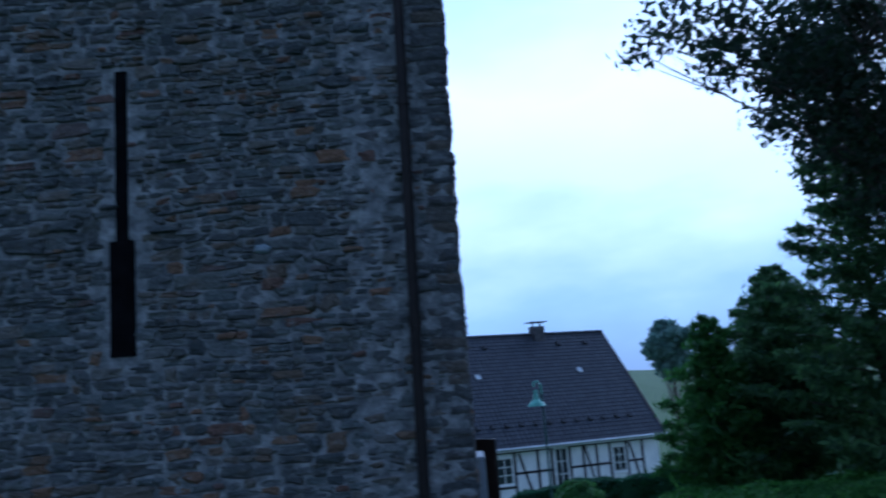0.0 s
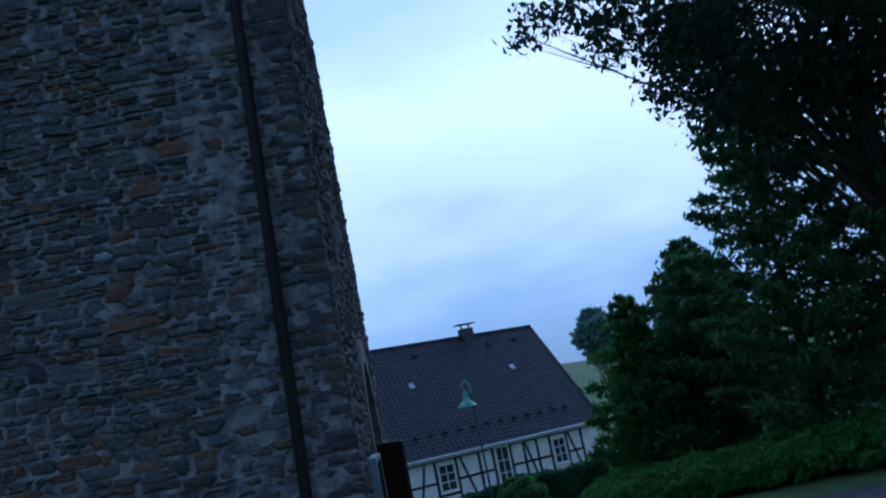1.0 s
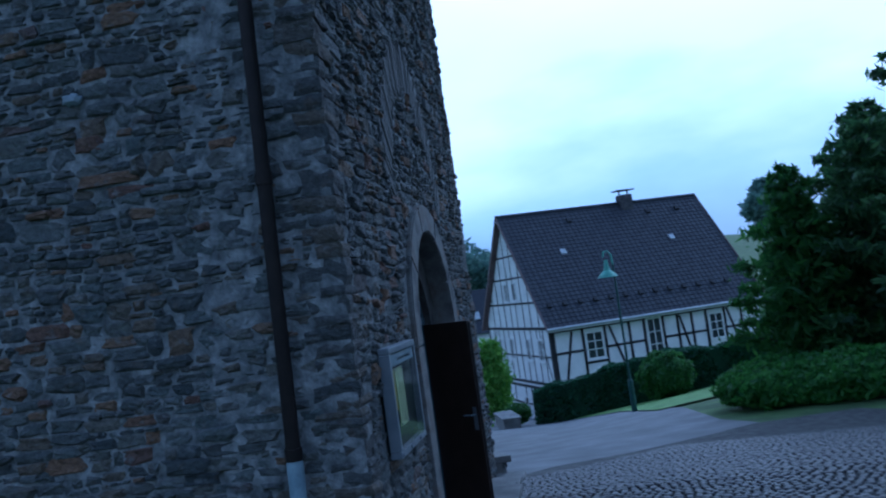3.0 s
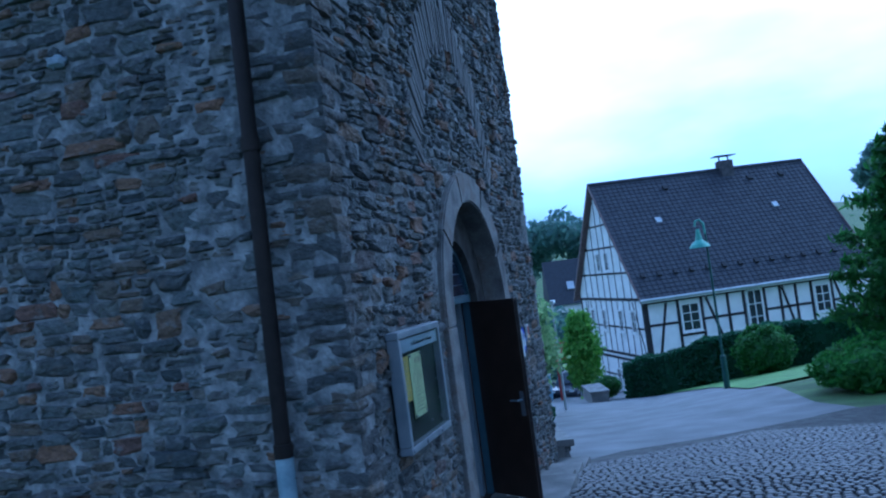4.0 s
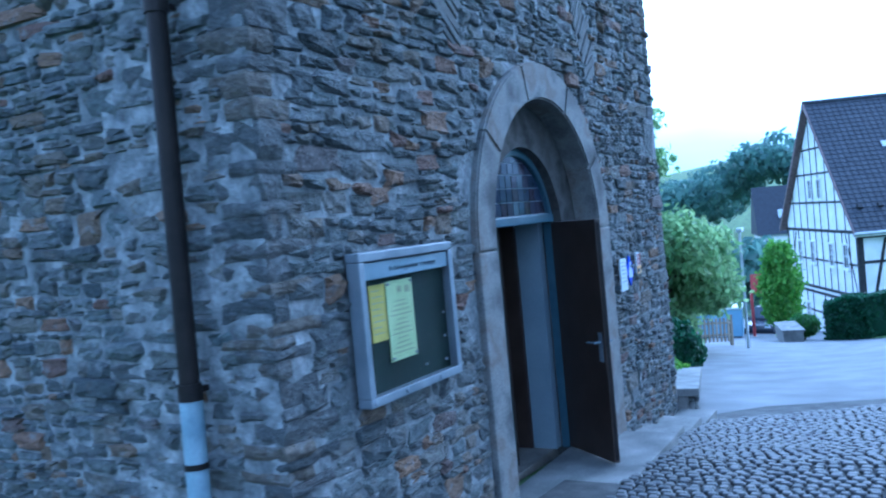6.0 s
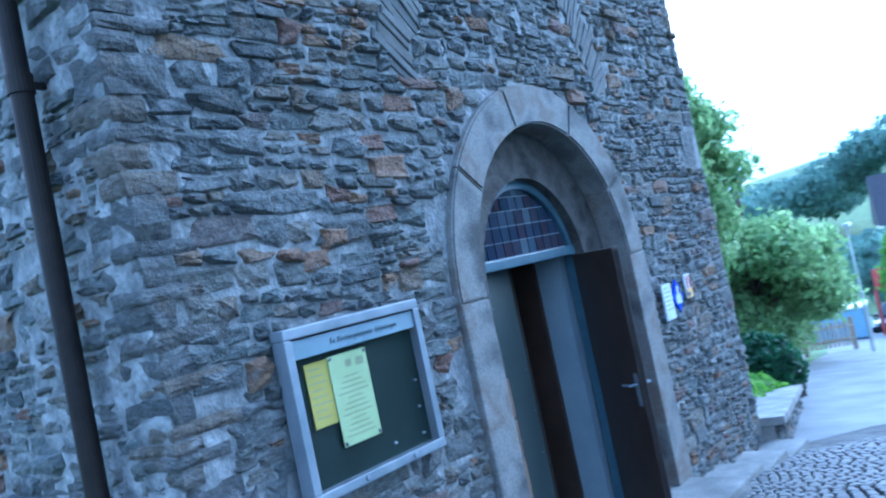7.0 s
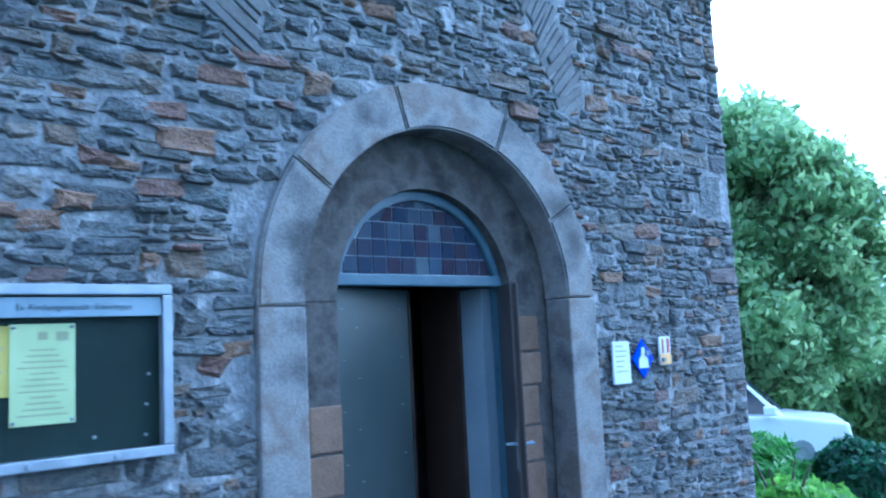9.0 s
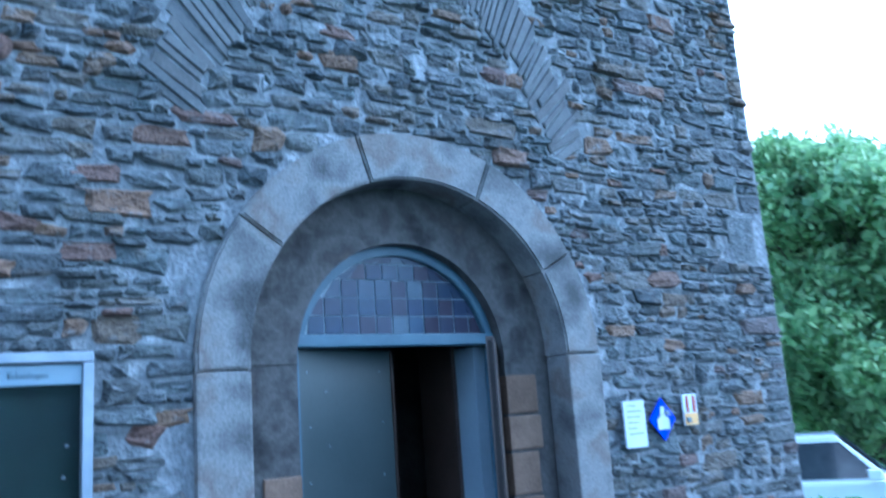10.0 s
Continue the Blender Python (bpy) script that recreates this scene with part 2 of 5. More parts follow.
sign_blue = varied("blue_enamel", [(0.3, (0.01, 0.03, 0.5)), (0.7, (0.02, 0.05, 0.6))], 6, 0.3, 0.0, 30, amount=0.08)
sign_orange = varied("orange_tile", [(0.3, (0.6, 0.33, 0.1)), (0.7, (0.7, 0.45, 0.18))], 6, 0.4, 0.0, 30, amount=0.1)
sign_red = varied("dark_red_enamel", [(0.3, (0.3, 0.04, 0.03)), (0.7, (0.36, 0.06, 0.04))], 6, 0.4, 0.0, 30, amount=0.1)
lime_wash = varied("white_limewash", [(0.3, (0.72, 0.74, 0.74)), (0.7, (0.82, 0.83, 0.82))], 1.2, 0.85, 0.2, 30, amount=0.1)
beam_mat = varied("black_timber", [(0.3, (0.012, 0.013, 0.018)), (0.7, (0.026, 0.026, 0.03))], 6, 0.75, 0.3, 50)
tile_mat = varied("dark_roof_tile", [(0.0, (0.017, 0.02, 0.03)), (0.5, (0.023, 0.026, 0.037)), (1.0, (0.031, 0.033, 0.044))], 3, 0.7, 0.3, 30, "island")
white_wood = varied("white_window_paint", [(0.3, (0.7, 0.72, 0.72)), (0.7, (0.8, 0.81, 0.8))], 5, 0.5, 0.0, 30, amount=0.06)
verge_mat = varied("brown_verge_board", [(0.3, (0.12, 0.08, 0.08)), (0.7, (0.17, 0.12, 0.12))], 5, 0.6, 0.1, 30)
zinc = varied("zinc_gutter", [(0.3, (0.4, 0.43, 0.45)), (0.7, (0.5, 0.53, 0.55))], 5, 0.45, 0.05, 30, metal=0.4, amount=0.15)
dark_glass = varied("window_glass", [(0.3, (0.02, 0.025, 0.035)), (0.7, (0.04, 0.05, 0.06))], 3, 0.08, 0.0, 10, amount=0.1)
chimney_brick = varied("sooty_chimney_brick", [(0.3, (0.05, 0.05, 0.06)), (0.7, (0.09, 0.085, 0.09))], 5, 0.9, 0.4, 30)
copper_green = varied("verdigris_lamp", [(0.3, (0.12, 0.36, 0.28)), (0.7, (0.2, 0.46, 0.36))], 7, 0.5, 0.1, 60, amount=0.15)
post_green = varied("dark_green_post", [(0.3, (0.02, 0.07, 0.06)), (0.7, (0.03, 0.09, 0.08))], 7, 0.5, 0.1, 60, amount=0.15)
bark = varied("bark", [(0.3, (0.05, 0.042, 0.032)), (0.7, (0.1, 0.085, 0.065))], 6, 0.95, 0.8, 30, distance=0.04)
van_white = varied("white_car_paint", [(0.3, (0.72, 0.74, 0.76)), (0.7, (0.78, 0.8, 0.81))], 1, 0.22, 0.0, 10, amount=0.04)
car_dark = varied("dark_car_paint", [(0.3, (0.03, 0.035, 0.05)), (0.7, (0.04, 0.045, 0.06))], 1, 0.2, 0.0, 10, amount=0.04)
tyre_mat = varied("tyre_rubber", [(0.3, (0.015, 0.015, 0.015)), (0.7, (0.025, 0.025, 0.025))], 5, 0.8, 0.1, 40)
fence_mat = varied("weathered_fence_wood", [(0.0, (0.18, 0.15, 0.11)), (1.0, (0.27, 0.23, 0.17))], 5, 0.85, 0.3, 40, "object")
slate_clad = varied("blue_gable_cladding", [(0.3, (0.2, 0.33, 0.45)), (0.7, (0.25, 0.38, 0.5))], 1, 0.6, 0.1, 10, amount=0.1)
plaster_dark = varied("interior_dark_plaster", [(0.3, (0.1, 0.09, 0.08)), (0.7, (0.16, 0.15, 0.13))], 3, 0.9, 0.2, 40)
red_metal = varied("red_signpost_paint", [(0.3, (0.4, 0.05, 0.06)), (0.7, (0.5, 0.08, 0.08))], 5, 0.5, 0.0, 20, amount=0.1)


def leaves(name, dark, light, rough=0.55):
    m, n, l, b = material(name, rough)
    geo = n.new("ShaderNodeNewGeometry")
    r = ramp(n, [(0.0, dark), (0.6, tuple((a + c) / 2 for a, c in zip(dark, light))), (1.0, light)])
    l.new(geo.outputs["Random Per Island"], r.inputs[0])
    l.new(r.outputs[0], b.inputs["Base Color"])
    t, mix = n.new("ShaderNodeBsdfTranslucent"), n.new("ShaderNodeMixShader")
    l.new(r.outputs[0], t.inputs[0])
    mix.inputs[0].default_value = 0.5
    out = n["Material Output"]
    l.new(b.outputs[0], mix.inputs[1])
    l.new(t.outputs[0], mix.inputs[2])
    l.new(mix.outputs[0], out.inputs[0])
    return m


ground_leaf = leaves("low_hedge_leaf", (0.04, 0.14, 0.022), (0.125, 0.31, 0.05))
lime_leaf = leaves("lime_tree_leaf", (0.16, 0.28, 0.11), (0.42, 0.56, 0.26))
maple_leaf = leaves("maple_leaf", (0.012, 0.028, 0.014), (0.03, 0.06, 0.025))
yew_leaf = leaves("conifer_needles", (0.032, 0.085, 0.035), (0.13, 0.25, 0.08))
hedge_leaf = leaves("hedge_leaf", (0.015, 0.06, 0.03), (0.04, 0.13, 0.05))
bush_leaf = leaves("bush_leaf", (0.035, 0.11, 0.025), (0.1, 0.24, 0.045))
bright_leaf = leaves("bright_shrub_leaf", (0.1, 0.24, 0.03), (0.25, 0.45, 0.07))
grass_leaf = leaves("grass_blade", (0.06, 0.14, 0.03), (0.14, 0.28, 0.06))
# leaf green paled and blued: the haze of distance is in the colour
hazy_leaf = leaves("hazed_wood_leaf", (0.1, 0.18, 0.16), (0.18, 0.29, 0.23))


# ---- building helpers ----
def obj(name, bm, mat, parent=None, label="", smooth=False):
    me = bpy.data.meshes.new(name)
    bm.to_mesh(me)
    bm.free()
    me.materials.append(mat)
    if smooth:
        me.polygons.foreach_set("use_smooth", [True] * len(me.polygons))
    ob = new(name, me)
    ob.parent = parent
    if label:
        ob["label"] = label
    return ob


part = obj


def thing(name, label, category, group="", kind="", at=(0, 0, 0), turn=0):
    e = new(name)
    e.empty_display_size = 0.2
    e.matrix_basis = pose(*at, 0, 0, turn)
    return tagged(e, label, category, group, kind)


def box(x0, x1, y0, y1, z0, z1, bevel=0.0, bm=None):
    own = bm is None
    bm = bm or bmesh.new()
    made = bmesh.ops.create_cube(bm, size=1, matrix=Matrix.Translation(((x0 + x1) / 2, (y0 + y1) / 2, (z0 + z1) / 2)) @ Matrix.Diagonal((x1 - x0, y1 - y0, z1 - z0, 1)))
    if bevel:
        edges = list({e for v in made["verts"] for e in v.link_edges})
        bmesh.ops.bevel(bm, geom=edges, offset=bevel, segments=2, affect="EDGES", profile=0.6)
    return bm


def prism(points, depth, m=Matrix(), bevel=0.0):
    """A flat outline in x and z, given depth along y."""
    bm = bmesh.new()
    face = bm.faces.new([bm.verts.new((x, 0, z)) for x, z in points])
    out = bmesh.ops.extrude_face_region(bm, geom=[face])
    bmesh.ops.translate(bm, verts=[v for v in out["geom"] if isinstance(v, bmesh.types.BMVert)], vec=(0, depth, 0))
    bmesh.ops.recalc_face_normals(bm, faces=bm.faces)
    if bevel:
        bmesh.ops.bevel(bm, geom=list(bm.edges), offset=bevel, segments=2, affect="EDGES", profile=0.6)
    bm.transform(m)
    return bm


def tube(points, radii, sides=12, bm=None):
    """A tube along points, capped."""
    bm = bm or bmesh.new()
    pts = [Vector(p) for p in points]
    rings = []
    for i, p in enumerate(pts):
        d = (pts[min(i + 1, len(pts) - 1)] - pts[max(i - 1, 0)]).normalized()
        q = d.to_track_quat("Z", "Y")
        r = radii[i] if hasattr(radii, "__len__") else radii
        rings.append([bm.verts.new(p + q @ Vector((r * math.cos(a), r * math.sin(a), 0))) for a in (2 * math.pi * k / sides for k in range(sides))])
    for a, b in zip(rings, rings[1:]):
        for k in range(sides):
            bm.faces.new((a[k], a[(k + 1) % sides], b[(k + 1) % sides], b[k]))
    bm.faces.new(rings[0][::-1])
    bm.faces.new(rings[-1])
    return bm


def lathe(profile, sides=24, at=(0, 0, 0)):
    bm = bmesh.new()
    rings = [[bm.verts.new((at[0] + r * math.cos(a), at[1] + r * math.sin(a), at[2] + z)) for a in (2 * math.pi * k / sides for k in range(sides))] for r, z in profile]
    for a, b in zip(rings, rings[1:]):
        for k in range(sides):
            bm.faces.new((a[k], a[(k + 1) % sides], b[(k + 1) % sides], b[k]))
    bm.faces.new(rings[0][::-1])
    bm.faces.new(rings[-1])
    return bm


def raw(name, verts, faces, mat, parent=None, label=""):
    me = bpy.data.meshes.new(name)
    me.from_pydata(verts, [], faces)
    me.update()
    me.materials.append(mat)
    ob = new(name, me)
    ob.parent = parent
    if label:
        ob["label"] = label
    return ob


rng = np.random.default_rng(7)


def leaf_cards(name, centres, size, mat, parent=None, long=1.0, droop=0.0, label="", outward=None):
    """Many small folded leaves, one island each, at the given centres."""
    n = len(centres)
    a = rng.normal(size=(n, 3))
    if outward is not None:
        a = a * 0.7 + outward
    a /= np.linalg.norm(a, axis=1)[:, None]
    b = np.cross(a, rng.normal(size=(n, 3)))
    b[:, 2] -= droop
    b /= np.linalg.norm(b, axis=1)[:, None]
    c = np.cross(a, b)
    s = size * rng.uniform(0.6, 1.35, (n, 1))
    tip, tail = centres + b * s * long, centres - b * s * long
    l, r = centres + c * s * 0.55 + a * s * 0.18, centres - c * s * 0.55 + a * s * 0.18
    verts = np.stack([tail, r, tip, l], 1).reshape(-1, 3)
    idx = np.arange(n)[:, None] * 4
    faces = np.concatenate([idx + [0, 1, 2], idx + [0, 2, 3]])
    me = bpy.data.meshes.new(name)
    me.vertices.add(len(verts))
    me.vertices.foreach_set("co", verts.ravel())
    me.loops.add(faces.size)
    me.loops.foreach_set("vertex_index", faces.ravel().astype(np.int32))
    me.polygons.add(len(faces))
    me.polygons.foreach_set("loop_start", np.arange(len(faces), dtype=np.int32) * 3)
    me.update(calc_edges=True)
    me.materials.append(mat)
    ob = new(name, me)
    ob.parent = parent
    if label:
        ob["label"] = label
    return ob


def blob_points(n, blobs, shell=0.6):
    """Points in the outer shell of a set of ellipsoids (x, y, z, rx, ry, rz), and their outward ways."""
    blobs = np.array(blobs, float)
    w = (blobs[:, 3] * blobs[:, 4] * blobs[:, 5]) ** 0.67
    pick = rng.choice(len(blobs), n, p=w / w.sum())
    d = rng.normal(size=(n, 3))
    d /= np.linalg.norm(d, axis=1)[:, None]
    bump = 1 + 0.16 * np.sin(d[:, :1] * 7 + pick[:, None]) * np.cos(d[:, 1:2] * 6 + d[:, 2:] * 5)
    rad = (shell + (1 - shell) * rng.random((n, 1)) ** 0.6) * bump
    return blobs[pick, :3] + d * blobs[pick, 3:] * rad, d


def ground_z(x):
    return -0.136 * (x - 3.6) if x > 3.6 else -0.06 * (x - 3.6)


# ---- ground ----
def ground_height(x, y):
    z = ground_z(x) + 0.12 * min(8.0, max(0.0, -y)) * min(1.0, max(0.0, (x - 8) / 8.0))
    if x > 60:
        z = ground_z(60) - 0.05 * (x - 60)
    if x > 110:
        z = ground_z(60) - 2.5 + min(45.0, (x - 110) * 0.075) * (0.8 + 0.25 * math.sin(y * 0.012 + 1.0) + 0.12 * math.sin(y * 0.05))
    return z


xs = [-1500, -400, -120, -60, -30, -16, -8, -4, 0, 3.6, 6, 8, 10, 12, 14, 16, 18, 20, 22, 24, 26, 28, 32, 36, 40, 46, 60, 80, 110, 140, 180, 230, 300, 400, 600, 900, 1500]
ys = [-1500, -700, -350, -200, -120, -70, -40, -20, -12, -8, -6, -4, -2, 0, 4, 8, 20, 40, 70, 120, 200, 350, 700, 1500]
gv = [(x, y, ground_height(x, y) - 0.06) for x in xs for y in ys]
gf = [(i * len(ys) + j, (i + 1) * len(ys) + j, (i + 1) * len(ys) + j + 1, i * len(ys) + j + 1) for i in range(len(xs) - 1) for j in range(len(ys) - 1)]
tagged(raw("ground", gv, gf, soil), "grassy ground sloping down past the church to wooded hills", "ground", kind="structure")


def sheet(name, outline, lift, mat, label, category):
    """A paved or planted sheet that follows the slope; outline is a list of (x, y0, y1) cuts."""
    v, f = [], []
    cuts = []
    for a, b in zip(outline, outline[1:]):
        n = max(1, int((b[0] - a[0]) / 1.0))
        cuts += [tuple(p + (q - p) * i / n for p, q in zip(a, b)) for i in range(n)]
    outline = cuts + [outline[-1]]
    for x, y0, y1 in outline:
        for k in range(13):
            y = y0 + (y1 - y0) * k / 12
            v.append((x, y, ground_z(x) + 0.12 * min(8.0, max(0.0, -y)) * min(1.0, max(0.0, (x - 8) / 8.0)) + lift))
    for i in range(len(outline) - 1):
        for k in range(12):
            a = i * 13 + k
            f.append((a, a + 13, a + 14, a + 1))
    return tagged(raw(name, v, f, mat), label, category, kind="structure")


sheet("road", [(3.6, -9, 0.3), (6, -9, 0.4), (8, -7, 0.5), (10, -4.2, 0.9), (12, -3.6, 1.4), (16, -3.4, 2.4), (20, -3.2, 3.4), (26, -2.6, 4.2), (32, -0.2, 5.6), (40, 1.0, 7.0), (60, 3.5, 9.5)], -0.03, asphalt, "grey asphalt lane running downhill beside the church", "road")
sheet("cobble_bed", [(-9, -9, -0.05), (0, -9, -0.02), (3.6, -9, -0.02), (5.9, -9, -0.02), (7.4, -8, -0.6), (9.6, -6.0, -3.0), (10.4, -5.6, -3.9)], -0.018, sand_joint, "dark sandy joints under the cobbled forecourt", "pavement")
sheet("lawn", [(18, -6.5, -2.9), (22, -8, -2.6), (26, -10, -2.2), (30, -12, -0.9), (34, -14, 0.4), (38, -16, 1.2)], 0.0, lawn_mat, "mown grass verge below the clipped hedge", "lawn")
sheet("garden_lawn", [(6.6, 0.6, 9), (10, 1.3, 11), (13, 2.0, 13), (18, 3.2, 16), (24, 4.4, 18)], 0.0, lawn_mat, "mown garden lawn behind the low stone wall", "lawn")

# ---- church tower ----
CX, SPRING = 2.965, 1.70
R_OUT, R_IN, R_DOOR = 1.185, 0.95, 0.63
DEPTH = 0.15
TOP = 12.0


def right_edge(z):
    return 5.95 - 0.012 * min(z, 7.0)


def wall_with_arch():
    bm = bmesh.new()

    def slab(poly):
        f = [bm.verts.new((x, 0.0, z)) for x, z in poly]
        b = [bm.verts.new((x, 0.85, z)) for x, z in poly]
        n = len(poly)
        bm.faces.new(f)
        bm.faces.new(b[::-1])
        for i in range(n):
            bm.faces.new((f[i], b[i], b[(i + 1) % n], f[(i + 1) % n]))

    slab([(0.02, -0.8), (CX - R_IN, -0.8), (CX - R_IN, SPRING), (CX - R_IN, TOP), (0.02, TOP)])
    slab([(CX + R_IN, -0.8), (right_edge(-0.8), -0.8), (right_edge(7), 7.0), (right_edge(7), TOP), (CX + R_IN, TOP), (CX + R_IN, SPRING)])
    n = 28
    for i in range(n):
        a, b = math.pi * (1 - i / n), math.pi * (1 - (i + 1) / n)
        x0, x1 = CX + R_IN * math.cos(a), CX + R_IN * math.cos(b)
        slab([(x0, SPRING + R_IN * math.sin(a)), (x1, SPRING + R_IN * math.sin(b)), (x1, TOP), (x0, TOP)])
    bmesh.ops.recalc_face_normals(bm, faces=bm.faces)
    return bm


wall_door = tagged(obj("wall_south", wall_with_arch(), mortar), "church tower wall of grey rubble stone with an arched doorway", "wall", kind="structure")
wall_pipe = tagged(obj("wall_west", box(0.03, 0.9, 0.85, 9.0, -0.8, TOP), mortar), "long church wall of grey and rusty rubble stone with pale mortar", "wall", kind="structure")
tagged(obj("wall_east", box(5.0, right_edge(7), 0.85, 9.0, -2.0, TOP), mortar), "far side wall of the stone church tower", "wall", kind="structure")
tagged(obj("wall_north", box(0.9, 5.0, 8.2, 9.0, -1.5, TOP), mortar), "rear wall of the stone church tower", "wall", kind="structure")
tagged(obj("ceiling", box(0.0, right_edge(7), 0.0, 9.0, TOP, TOP + 0.3), plaster_dark), "flat slab that closes the tower", "ceiling", kind="structure")
tagged(obj("floor", box(0.9, 5.0, 0.34, 8.2, -0.3, 0.03), plaster_dark), "dark stone floor inside the church porch", "floor", kind="structure")

# slit window in the pipe wall; black boxes imitate its unlit depth, no hole cut
slit = thing("slit_window", "narrow slit window in the rubble wall, its shade painted black", "window", kind="structure", at=(0.03, 2.64, 0))
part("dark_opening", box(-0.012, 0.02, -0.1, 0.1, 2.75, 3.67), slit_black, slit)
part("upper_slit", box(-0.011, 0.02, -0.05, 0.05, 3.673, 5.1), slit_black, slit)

# ---- arched stone doorway ----
arch = thing("stone_doorway", "round-arched doorway of pale weathered dressed stone", "doorway", kind="structure")


def ring_piece(a0, a1, r0, r1, y0, y1, bevel=0.012, gap=0.004):
    n = max(3, int((a1 - a0) / 6))
    ang = [radians(a0 + (a1 - a0) * i / n) for i in range(n + 1)]
    ga = gap / r1
    ang[0] += ga
    ang[-1] -= ga
    pts = [(CX + r1 * math.cos(a), SPRING + r1 * math.sin(a)) for a in ang] + [(CX + r0 * math.cos(a), SPRING + r0 * math.sin(a)) for a in reversed(ang)]
    bm = bmesh.new()
    n2 = len(ang)
    f, b = ([bm.verts.new((x, y, z)) for x, z in pts] for y in (y0, y1))
    for i in range(n2 - 1):
        j = 2 * n2 - 1 - i
        bm.faces.new((f[i], f[i + 1], f[j - 1], f[j]))
        bm.faces.new((b[j], b[j - 1], b[i + 1], b[i]))
    m = len(pts)
    for i in range(m):
        bm.faces.new((f[i], b[i], b[(i + 1) % m], f[(i + 1) % m]))
    bmesh.ops.recalc_face_normals(bm, faces=bm.faces)
    if bevel:
        edges = [e for e in bm.edges if abs(e.verts[0].co.y - y0) < 1e-5 and abs(e.verts[1].co.y - y0) < 1e-5 and len(e.link_faces) == 2 and any(abs(fc.normal.y) < 0.5 for fc in e.link_faces)]
        bmesh.ops.bevel(bm, geom=edges, offset=bevel, segments=2, affect="EDGES")
    return bm


for a0, a1 in ((0, 30), (30, 66), (66, 107), (107, 145), (145, 182)):
    part("voussoir", ring_piece(a0, a1, R_IN - 0.015, R_OUT, -0.045, DEPTH), ashlar, arch)
for side in (-1, 1):
    for z0, z1 in ((-0.12, SPRING),) if side > 0 else ((-0.06, 1.665),):
        xa, xb = sorted((CX + side * (R_IN - 0.015), CX + side * R_OUT))
        part("jamb_stone", box(xa, xb, -0.045, DEPTH, z0 + 0.004, z1 - 0.004, 0.012), ashlar, arch)
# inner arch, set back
part("inner_arch", ring_piece(0, 180, R_DOOR, R_IN + 0.06, DEPTH, 0.62, 0.0, 0.0), old_shaded_plaster, arch, "stained grey rendered inner arch, darkened for shade")
for side in (-1, 1):
    xa, xb = sorted((CX + side * R_DOOR, CX + side * (R_IN + 0.06)))
    part("inner_jamb", box(xa, xb, DEPTH + 0.006, 0.62, -0.25, SPRING), old_shaded_plaster, arch, "stained grey rendered jamb, darkened for shade")
    z = 0.05
    k = 0
    while z < 1.42:
        h = 0.2 + 0.07 * ((k * 37) % 5) / 5
        w = 0.19 + 0.05 * ((k * 23) % 4) / 4
        xe = CX + side * R_DOOR
        xa, xb = sorted((xe - side * 0.004, xe + side * w))
        if side > 0 or z < 1.0:
            part("brick", box(xa, xb, DEPTH - 0.006, DEPTH + 0.2, z, z + h - 0.015, 0.01), brick_mat, arch)
        z += h
        k += 1

# threshold and flagstones at the foot of the wall
tagged(obj("door_step", box(1.84, 4.1, -0.47, 0.24, -0.25, 0.03, 0.012), flag_mat), "worn grey stone step before the church door", "step", kind="structure")
foot = thing("wall_foot_paving", "sloping strip of grey flagstones along the foot of the wall", "paving", kind="structure")
for i in range(3):
    x0 = 4.12 + i * 0.64
    bm = box(x0, x0 + 0.63, -0.36, 0.0, -0.2, 0.0, 0.01)
    bm.transform(Matrix.Translation((0, 0, ground_z(x0 + 0.36) + 0.045)))
    part("flagstone", bm, flag_mat, foot)

# ---- door set ----
door = thing("door_1", "arched church door with a leaded fanlight, brown leaf standing open", "door", kind="structure")
FY = 0.24
part("transom", box(CX - R_DOOR, CX + R_DOOR, FY - 0.03, FY + 0.05, 1.785, 1.85, 0.008), frame_blue, door, "blue-grey transom beam")
part("fanlight_frame", ring_piece(9, 171, R_DOOR - 0.055, R_DOOR, FY - 0.025, FY + 0.05, 0.006, 0.0), frame_blue, door, "blue-grey arched fanlight frame")
for side in (-1, 1):
    xa, xb = sorted((CX + side * R_DOOR, CX + side * (R_DOOR - 0.04)))
    part("door_frame_post", box(xa, xb, FY - 0.02, FY + 0.05, 0.03, 1.785, 0.005), frame_blue, door)
low = math.asin((1.81 - SPRING) / (R_DOOR - 0.05))
half_disc = [(CX + (R_DOOR - 0.05) * math.cos(t), SPRING + (R_DOOR - 0.05) * math.sin(t)) for t in (low + (math.pi - 2 * low) * i / 30 for i in range(31))]
fan = part("lead_came", prism(half_disc, 0.018, Matrix.Translation((0, FY + 0.012, 0))), lead, door, "grey lead strips between the panes")
rows = [(1.855, 1.945, 0.1, 0.0), (1.952, 2.042, 0.1, 0.0), (2.049, 2.139, 0.1, 0.0), (2.146, 2.226, 0.1, 0.05), (2.233, 2.3, 0.1, 0.0)]
